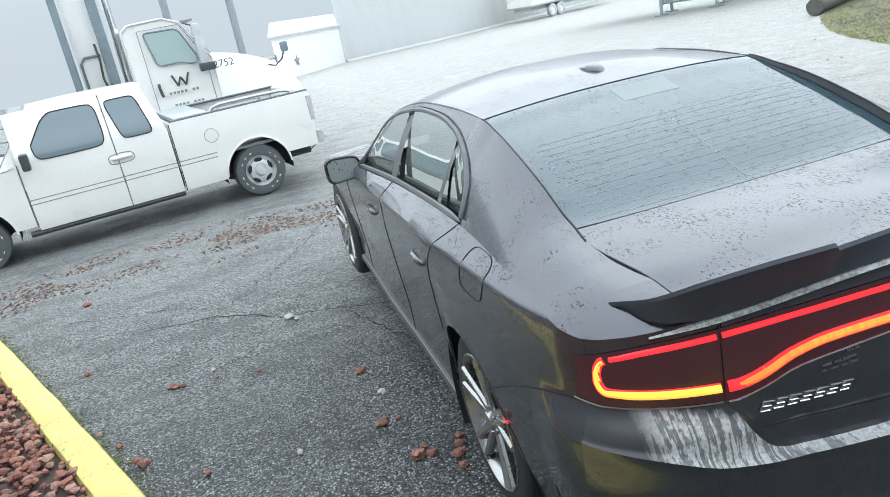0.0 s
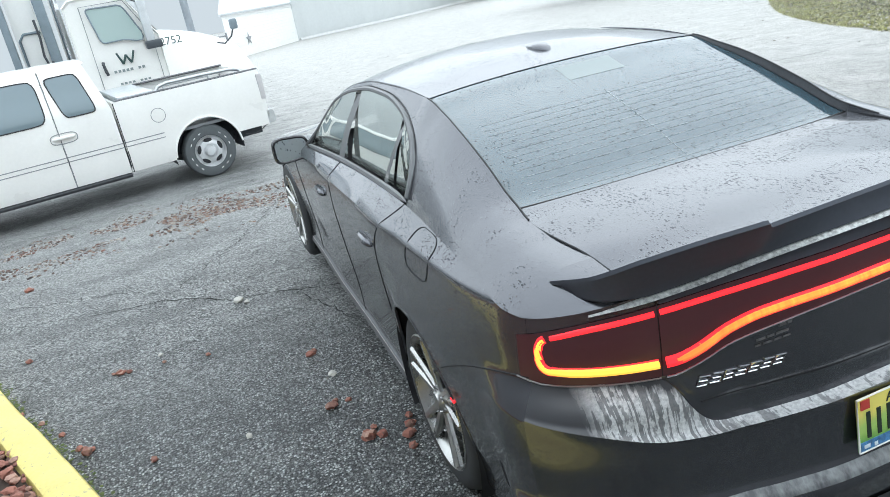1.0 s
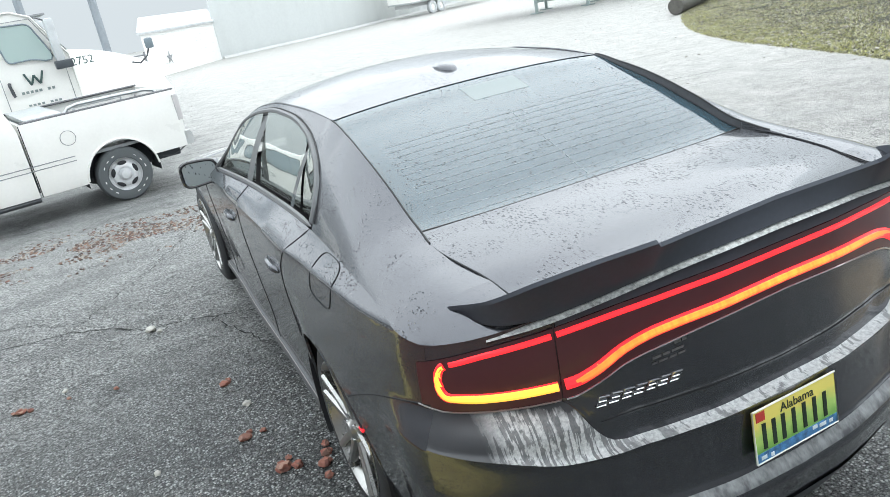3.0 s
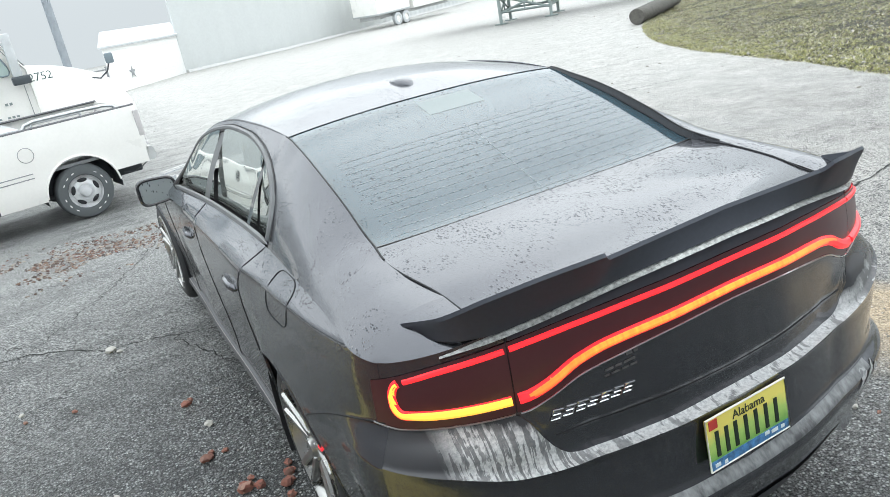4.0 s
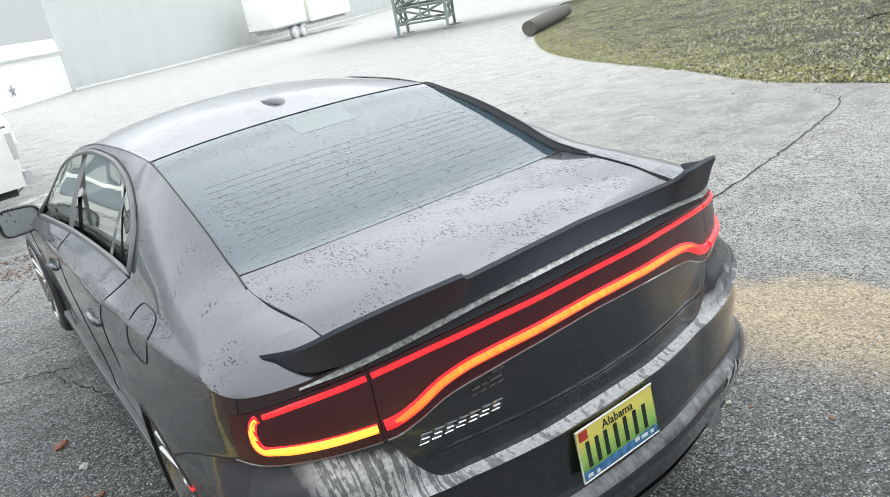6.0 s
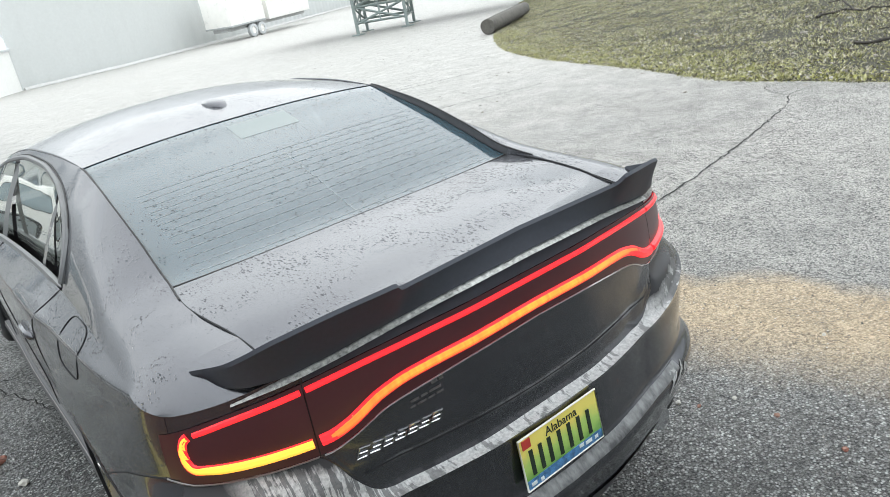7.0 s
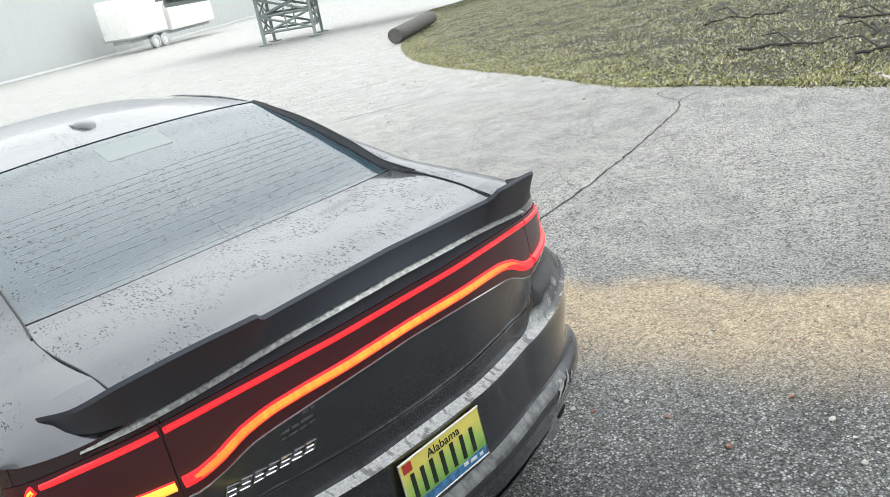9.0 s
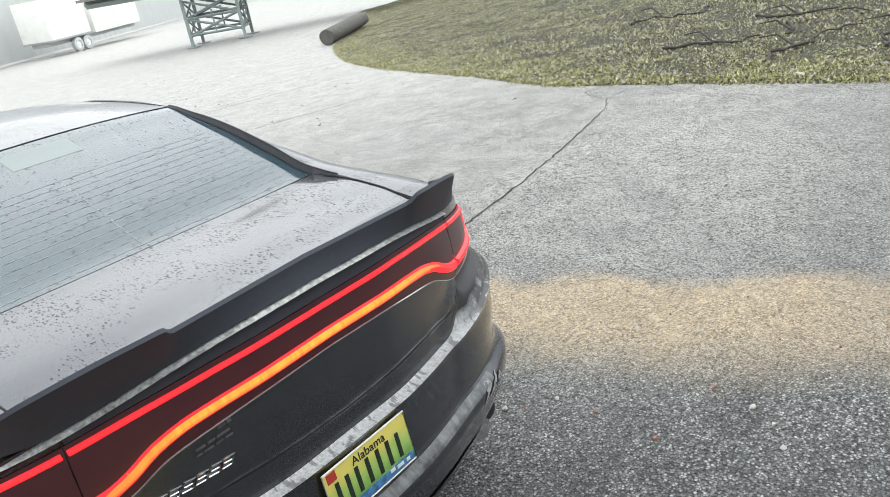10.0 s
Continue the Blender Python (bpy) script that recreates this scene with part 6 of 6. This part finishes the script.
for y, o in ((0.0, -0.006), (SW, 0.006)):
    pb = bmesh.new()
    pb.faces.new([pb.verts.new((u, y + o, z)) for u, z in pane_pts])
    door = part("door_window", pb, CGLASS, semi, "grey-green door window")
    part("window_seal", tube([(u, y + o, z) for u, z in pane_pts + pane_pts[:1]], 0.014, 5), STEEL, door)
    dl = [(-1.26, 1.0), (-1.26, 2.66), (-0.55, 2.66), (-0.24, 2.05), (-0.24, 1.2), (-0.36, 1.0), (-1.26, 1.0)]
    part("door_seam", tube([(u, y + o * 0.3, z) for u, z in dl], 0.008, 5), TRIM, semi)
    part("door_handle", tube([(-1.15, y + o, 1.72), (-1.155, y + o * 5, 1.68), (-1.14, y + o * 5, 1.55), (-1.13, y + o, 1.5)], 0.028, 6), BLACK, semi)
    for k, (u0, u1, z0, z1) in enumerate(((-1.02, -0.48, 1.50, 1.535), (-0.98, -0.44, 1.29, 1.315))):
        for j in range(8):
            if j == (5 if k == 0 else 4):
                continue
            a = lerp(u0, u1, j / 8)
            part("letter_bar", block(a, a + 0.045, y + o * 1.2, y + o * 0.2, z0 + 0.004, z1 + 0.012), FINE, semi)
    zig = [(-0.90, 1.83), (-0.83, 1.63), (-0.76, 1.78), (-0.69, 1.63), (-0.61, 1.83)]
    for (ua, za), (ub, zb) in zip(zig, zig[1:]):
        part("logo_bar", tube([(ua, y + o, za), (ub, y + o, zb)], 0.017, 4), DGREEN, semi)
part("windscreen", sheet(lambda a, b: Vector((lerp(-0.105, -0.495, b), lerp(0.2, SW - 0.2, a), lerp(2.06, 2.68, b))), 6, 6), CGLASS, semi)
# hood: drops and narrows to the front
hood_z = pchip([(-0.15, 2.05), (0.4, 1.93), (0.9, 1.74), (1.25, 1.52), (1.42, 1.2)])
rings = []
for i in range(19):
    u = lerp(-0.15, 1.42, i / 18)
    w = lerp(0.10, 0.24, smooth(0, 1.42, u))
    zt = hood_z(u)
    rings.append([(u, w - 0.07, 0.75), (u, w - 0.05, 1.1), (u, w, zt - 0.32), (u, w + 0.1, zt - 0.08), (u, w + 0.35, zt), (u, SW / 2, zt + 0.03), (u, SW - w - 0.35, zt), (u, SW - w - 0.1, zt - 0.08), (u, SW - w, zt - 0.32), (u, SW - w + 0.05, 1.1), (u, SW - w + 0.07, 0.75)])
part("hood", loft(rings), WHITE, semi, "sloping white hood", sharp=50)
txt = bpy.data.curves.new("fleet_number", "FONT")
txt.body = "2752"
txt.size = 0.19
txt.extrude = 0.002
num = new("fleet_number", txt)
num.data.materials.append(DGREEN)
num.parent = semi
num.matrix_parent_inverse = Matrix()
num.matrix_basis = Matrix.Translation((-0.14, 0.085, 1.80)) @ pose(0, 0, 0, 90, 0, 0)
for y in (0.18,):
    part("hood_mirror_arm", tube([(0.85, y, 1.66), (0.98, y - 0.03, 1.62), (1.12, y - 0.06, 1.72), (1.2, y - 0.08, 1.9)], 0.016, 6), BLACK, semi)
    part("hood_mirror", block(1.13, 1.27, y - 0.14, y - 0.06, 1.84, 2.02, 0.03), STEEL, semi, "dark framed hood mirror")
for y in (-0.16, SW + 0.16):
    part("cab_mirror", block(-0.36, -0.22, y - 0.10, y + 0.10, 1.93, 2.62, 0.03), plain("pale_mirror_shell", (0.55, 0.57, 0.58), 0.4), semi, "tall side mirror")
    part("cab_mirror", block(-0.40, -0.12, y - 0.12, y + 0.08, 1.80, 1.94, 0.03), plain("dark_mirror", (0.06, 0.07, 0.08), 0.3), semi)
    part("mirror_bracket", tube([(-0.35, y, 2.6), (-0.45, SW / 2 + (y - SW / 2) * 0.86, 2.66)], 0.015, 5), BLACK, semi)
part("sun_visor", block(-0.62, -0.28, 0.1, SW - 0.1, 2.68, 2.72, 0.015), TRIM, semi)
# chassis, wheels, stack and mast behind the cab
part("chassis", block(-5.6, 1.3, 0.75, SW - 0.75, 0.7, 1.0, 0.02), DARK, semi)
for u in (0.55, -3.7, -5.0):
    for y in (0.03, SW - 0.33):
        w = part("wheel", moved(lathe([(0.0, 0.3), (0.0, 0.46), (0.03, 0.5), (0.27, 0.5), (0.3, 0.46), (0.3, 0.3)], 0, 0, 0, 32), Matrix.Translation((u, y, 0.5)) @ pose(0, 0, 0, 0, 0, 90)), RUBBER, semi)
        part("rim", moved(lathe([(0.02, 0.3), (0.08, 0.26), (0.1, 0.12), (0.0, 0.1), (0.0, 0.001), (0.2, 0.001), (0.28, 0.3)], 0, 0, 0, 24), Matrix.Translation((u, y, 0.5)) @ pose(0, 0, 0, 0, 0, 90)), ALLOY, w)
part("fender", loft([[(0.55 + r * math.cos(a), y, 0.5 + r * math.sin(a)) for r, a in [(0.62, math.radians(10 + 160 * k / 16)) for k in range(17)] + [(0.56, math.radians(170 - 160 * k / 16)) for k in range(17)]] for y in (0.0, 0.36)]), WHITE, semi)
part("fuel_tank", moved(lathe([(0, 0.001), (0, 0.30), (0.02, 0.32), (1.2, 0.32), (1.22, 0.30), (1.22, 0.001)], 0, 0, 0, 24), Matrix.Translation((-2.3, 0.3, 0.75))), ALU, semi)
part("mast", block(-1.92, -1.755, 0.15, 0.40, 0.9, 4.4, 0.03), STEEL, semi, "dark slate steel mast behind the cab")
part("mast", block(-2.50, -2.385, 0.15, 0.35, 0.9, 4.4, 0.03), STEEL, semi)
part("mast_tie", block(-2.5, -1.75, 0.2, 0.3, 1.25, 1.36, 0.02), STEEL, semi)
part("exhaust_pipe", tube([(-1.62, 0.55, 1.0), (-1.62, 0.55, 3.6)], 0.07, 14), CHROME, semi)
part("rear_panel", block(-2.36, -1.93, 0.42, SW - 0.3, 1.0, 3.6, 0.05), WHITE, semi, "white box behind the cab")
part("panel_frame", tube([(-2.30, 0.40, 1.1), (-2.30, 0.40, 2.3), (-2.22, 0.40, 2.4), (-1.95, 0.40, 2.4)], 0.025, 6), STEEL, semi)
part("hose", tube([(-1.98, 0.12, 2.6), (-1.97, 0.1, 2.3), (-2.0, 0.08, 2.0), (-1.95, 0.1, 1.75), (-1.99, 0.1, 1.4)], 0.022, 6), BLACK, semi)
part("hose", tube([(-1.90, 0.1, 1.9), (-1.92, 0.08, 1.6), (-2.02, 0.08, 1.45), (-2.0, 0.1, 1.3)], 0.02, 6), BLACK, semi)

# ---- far side of the yard ----
# white shed with a star ornament
shed = thing("shed", "small white boarded shed with a star ornament, pale in the haze", "shed")
A, B = Vector((7.85, 51.0, ground_z(51) - 0.1)), Vector((2.5, 42.9, ground_z(42.9) - 0.1))
along = (B - A).normalized()
inn = Vector((0.13, 0.99, 0))
SHED_W = plain("white_boards", (0.86, 0.86, 0.84), 0.7, vary=0.04)
for k in range(14):
    z = 0.18 * k
    p = [A, B, B + inn * 7, A + inn * 7]
    part("board", loft([[q + Vector((0, 0, z + h)) + (Vector(((A + B) / 2)) + inn * 3.5 - q).normalized() * (-0.008 * (1 - h / 0.18)) for q in p] for h in (0.0, 0.175)]), SHED_W, shed)
part("roof", loft([[A - along * 0.3 - inn * 0.3 + Vector((0, 0, 2.52)), B + along * 0.3 - inn * 0.3 + Vector((0, 0, 2.52)), B + along * 0.3 + inn * 7 + Vector((0, 0, 3.24)), A - along * 0.3 + inn * 7 + Vector((0, 0, 3.24))], [A - along * 0.3 - inn * 0.3 + Vector((0, 0, 2.64)), B + along * 0.3 - inn * 0.3 + Vector((0, 0, 2.64)), B + along * 0.3 + inn * 7 + Vector((0, 0, 3.36)), A - along * 0.3 + inn * 7 + Vector((0, 0, 3.36))]]), plain("pale_roof", (0.55, 0.57, 0.58), 0.6), shed)
star_c = lerp(A, B, 0.73) + Vector((0, 0, 1.02)) - inn * 0.06
sb = bmesh.new()
sv = [sb.verts.new(star_c + along * r * math.cos(a) + Vector((0, 0, r * math.sin(a)))) for r, a in [(0.42 if k % 2 == 0 else 0.16, math.pi / 2 + math.pi * k / 5) for k in range(10)]]
sc = sb.verts.new(star_c - inn * 0.10)
for k in range(10):
    sb.faces.new((sv[k], sv[(k + 1) % 10], sc))
tagged(part("star_ornament", sb, plain("grey_star", (0.3, 0.31, 0.32), 0.6), None, sharp=20), "grey metal barn star on the white shed wall", "ornament")
# long grey boundary wall with a pale kerb
WALL = plain("grey_metal_sheet", (0.56, 0.58, 0.575), 0.7, vary=0.04)
line = [Vector((7.9, 51.2)), Vector((15.0, 53.7)), Vector((24.2, 60.0)), Vector((45.3, 78.0)), Vector((75, 104))]
wall = thing("boundary_wall", "long grey sheet-metal wall along the far side of the yard", "wall", kind="structure")
for a, b in zip(line, line[1:]):
    n = int((b - a).length / 2.4)
    d = (b - a).normalized()
    o = Vector((-d.y, d.x))
    for k in range(n):
        p, q = a.lerp(b, k / n), a.lerp(b, (k + 1) / n)
        z0 = ground_z(p.y) - 0.1
        rings = [[(w.x + o.x * t, w.y + o.y * t, z) for z in (z0, z0 + 6.0)] for w, t in ((p, 0), (p.lerp(q, 0.24), 0), (p.lerp(q, 0.26), -0.02), (p.lerp(q, 0.49), -0.02), (p.lerp(q, 0.51), 0), (p.lerp(q, 0.74), 0), (p.lerp(q, 0.76), -0.02), (q, -0.02), (q, 0.12), (p, 0.12))]
        part("panel", loft([[r[0] for r in rings], [r[1] for r in rings]]), WALL, wall)
kerb_line = [Vector((w.x, w.y - 0.7, ground_z(w.y) + 0.05)) for w in line]
tagged(part("far_kerb", tube(kerb_line, 0.16, 6), plain("pale_concrete", (0.55, 0.55, 0.54), 0.8), None), "pale concrete kerb at the foot of the far wall", "kerb", kind="structure")
for x, y in ((-0.2, 24.0), (-2.2, 24.5)):
    post = part("fence_post", tube([(x, y, ground_z(y) - 0.2), (x, y, 4.2)], 0.12, 10), plain("grey_post", (0.30, 0.33, 0.36), 0.6), None)
    tagged(post, "tall grey steel post in the hazy yard", "post", "yard posts")
fence = thing("yard_fence", "pale wire fence between grey posts in the haze", "fence")
for k in range(9):
    x = -9 + 1.25 * k
    part("post", tube([(x, 26, ground_z(26) - 0.1), (x, 26, ground_z(26) + 1.7)], 0.035, 6), TRIM, fence)
for z in (0.25, 0.7, 1.15, 1.6):
    part("rail", tube([(-9, 26, ground_z(26) + z), (1, 26, ground_z(26) + z)], 0.025, 5), TRIM, fence)

# box trailer far off
tm = Matrix.Translation((27.0, 55.5, ground_z(55.5))) @ pose(0, 0, 0, 0, 0, 27)
trailer = thing("box_trailer", "white box trailer parked in the haze", "trailer", tm)
part("box", block(-3.9, 0.5, 0, 2.5, 1.15, 3.9, 0.05), WHITE, trailer)
part("front_box", block(1.0, 7.0, 0, 2.5, 1.0, 3.6, 0.05), WHITE, trailer)
part("lower_rail", block(-3.9, 0.5, -0.02, 2.52, 1.05, 1.18, 0.02), ALU, trailer)
# chassis and tyres coloured pale, with the fog painted into them
part("chassis", block(-3.7, 6.8, 0.5, 2.0, 0.75, 1.05, 0.02), plain("hazed_chassis", (0.42, 0.43, 0.43), 0.7), trailer)
for u in (-1.2, -0.1):
    w = part("wheel", moved(lathe([(0.0, 0.28), (0.0, 0.46), (0.03, 0.5), (0.3, 0.5), (0.3, 0.28)], 0, 0, 0, 24), Matrix.Translation((u, 0.05, 0.5)) @ pose(0, 0, 0, 0, 0, 90)), plain("hazed_tyre", (0.55, 0.57, 0.58), 0.8), trailer)
    part("rim", moved(lathe([(0.03, 0.28), (0.08, 0.2), (0.02, 0.1), (0.02, 0.001)], 0, 0, 0, 20), Matrix.Translation((u, 0.05, 0.5)) @ pose(0, 0, 0, 0, 0, 90)), WHITE, w)

# flat trailer standing on its legs, with braced steelwork
# dark green steel and deck, their colours lifted to imitate haze
FG = plain("hazed_green_steel", (0.27, 0.32, 0.31), 0.55, 0.0)
flat = thing("flat_trailer", "dark green steel trailer frame standing on braced legs", "trailer")
P0, P1 = Vector((18.0, 27.75)), Vector((19.55, 26.0))
dv = (P1 - P0).normalized()
foot = [(P0, 0), (P1, 0), (P0 + Vector((1.6, 1.6)), 1), (P1 + Vector((1.6, 1.6)), 1)]
for p, _ in foot:
    z = ground_z(p.y)
    lg = part("leg", tube([(p.x, p.y, z), (p.x, p.y, z + 2.5)], 0.09, 4), FG, flat)
    part("foot_plate", block(p.x - 0.22, p.x + 0.22, p.y - 0.22, p.y + 0.22, z, z + 0.05, 0.01), FG, lg)
zb = ground_z(27) + 0.45
for a, b in ((foot[0][0], foot[1][0]), (foot[2][0], foot[3][0]), (foot[0][0], foot[2][0]), (foot[1][0], foot[3][0])):
    for za, zc in ((0.0, 0.75), (0.75, 0.0), (0.75, 1.5), (1.5, 0.75), (0.05, 0.05), (0.75, 0.75)):
        part("brace", tube([(a.x, a.y, zb + za), (b.x, b.y, zb + zc)], 0.05, 4), FG, flat)
    mpt = (a + b) / 2
    part("brace", tube([(mpt.x, mpt.y, zb), (mpt.x, mpt.y, zb + 1.0)], 0.045, 4), FG, flat)
for s in (0.0, 2.2):
    a, b = P0 - dv * 4.0 + Vector((0.72, 0.72)) * s, P1 + dv * 9 + Vector((0.72, 0.72)) * s
    part("beam", tube([(a.x, a.y, zb + 2.0), (b.x, b.y, zb + 2.0)], 0.17, 4), FG, flat)
a, b = P0 - dv * 4.0, P1 + dv * 9
part("deck", loft([[(p.x + q * 0.72, p.y + q * 0.72, zb + h) for p, q in ((a, -1.0), (b, -1.0), (b, 3.4), (a, 3.4))] for h in (2.15, 2.25)]), plain("grey_deck_planks", (0.2, 0.2, 0.19), 0.8), flat)

# unseen building added behind the camera to shade the near paving and fill reflections
BRICK_W = plain("grey_brick", (0.26, 0.26, 0.265), 0.85, vary=0.3, scale=9, bump=0.5)
tagged(part("wall_south", block(-9, 10, -7.3, -7.0, -0.1, 3.6, 0.02), BRICK_W, None), "unseen grey brick wall added behind the camera", "wall", kind="structure")
tagged(part("roof_south", block(-9.4, 10.4, -9.5, -6.2, 3.6, 3.85, 0.03), plain("dark_eave", (0.06, 0.055, 0.05), 0.8), None), "unseen dark eave added behind the camera", "roof", kind="structure")

# out-of-view wall added behind the planting bed
wa, wb = kp - kd * 4.2 - kn * 2.05, kp + kd * 4.6 - kn * 2.05
bm = loft([[q + Vector((0, 0, z)) for q in (wa, wb, wb - kn * 0.3, wa - kn * 0.3)] for z in (-0.4, 3.6)])
tagged(part("wall_bed", bm, BRICK_W, None), "unseen grey brick wall added behind the planting bed", "wall", kind="structure")
# dark wall added out of view, to be mirrored in the car's side
tagged(part("wall_west", block(-13.4, -13.0, 3.0, 27.0, -1.2, 2.6, 0.02), plain("dark_reflection_wall", (0.14, 0.145, 0.15), 0.85, vary=0.3, scale=3, bump=0.4), None), "unseen dark wall added for the side window reflections", "wall", kind="structure")

# hazy distance: haze imitated by a glowing sheet, brighter upwards
def ringz(a, r, h):
    return Vector((r * math.cos(a), r * math.sin(a), h))


FAR = bpy.data.materials.new("haze_glow")
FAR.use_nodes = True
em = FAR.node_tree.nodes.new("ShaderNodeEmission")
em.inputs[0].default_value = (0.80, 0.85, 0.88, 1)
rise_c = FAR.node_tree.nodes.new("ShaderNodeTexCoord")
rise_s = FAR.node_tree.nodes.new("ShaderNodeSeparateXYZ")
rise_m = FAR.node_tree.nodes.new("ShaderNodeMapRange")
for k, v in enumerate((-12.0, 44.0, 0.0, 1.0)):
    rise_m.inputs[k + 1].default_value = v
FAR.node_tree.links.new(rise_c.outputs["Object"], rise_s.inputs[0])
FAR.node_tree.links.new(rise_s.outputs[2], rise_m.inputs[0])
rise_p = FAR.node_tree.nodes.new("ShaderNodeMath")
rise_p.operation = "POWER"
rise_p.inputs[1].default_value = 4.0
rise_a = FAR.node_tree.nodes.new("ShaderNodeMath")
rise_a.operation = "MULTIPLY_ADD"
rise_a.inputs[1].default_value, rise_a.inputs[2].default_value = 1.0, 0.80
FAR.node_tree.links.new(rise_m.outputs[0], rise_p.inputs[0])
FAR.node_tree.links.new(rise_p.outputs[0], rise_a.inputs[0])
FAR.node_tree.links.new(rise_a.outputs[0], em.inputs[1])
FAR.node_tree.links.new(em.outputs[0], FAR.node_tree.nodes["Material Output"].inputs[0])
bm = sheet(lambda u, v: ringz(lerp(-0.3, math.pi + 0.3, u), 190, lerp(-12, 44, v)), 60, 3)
tagged(part("backdrop", bm, FAR, None), "glowing backdrop that stands in for the hazy distance", "backdrop", kind="structure")
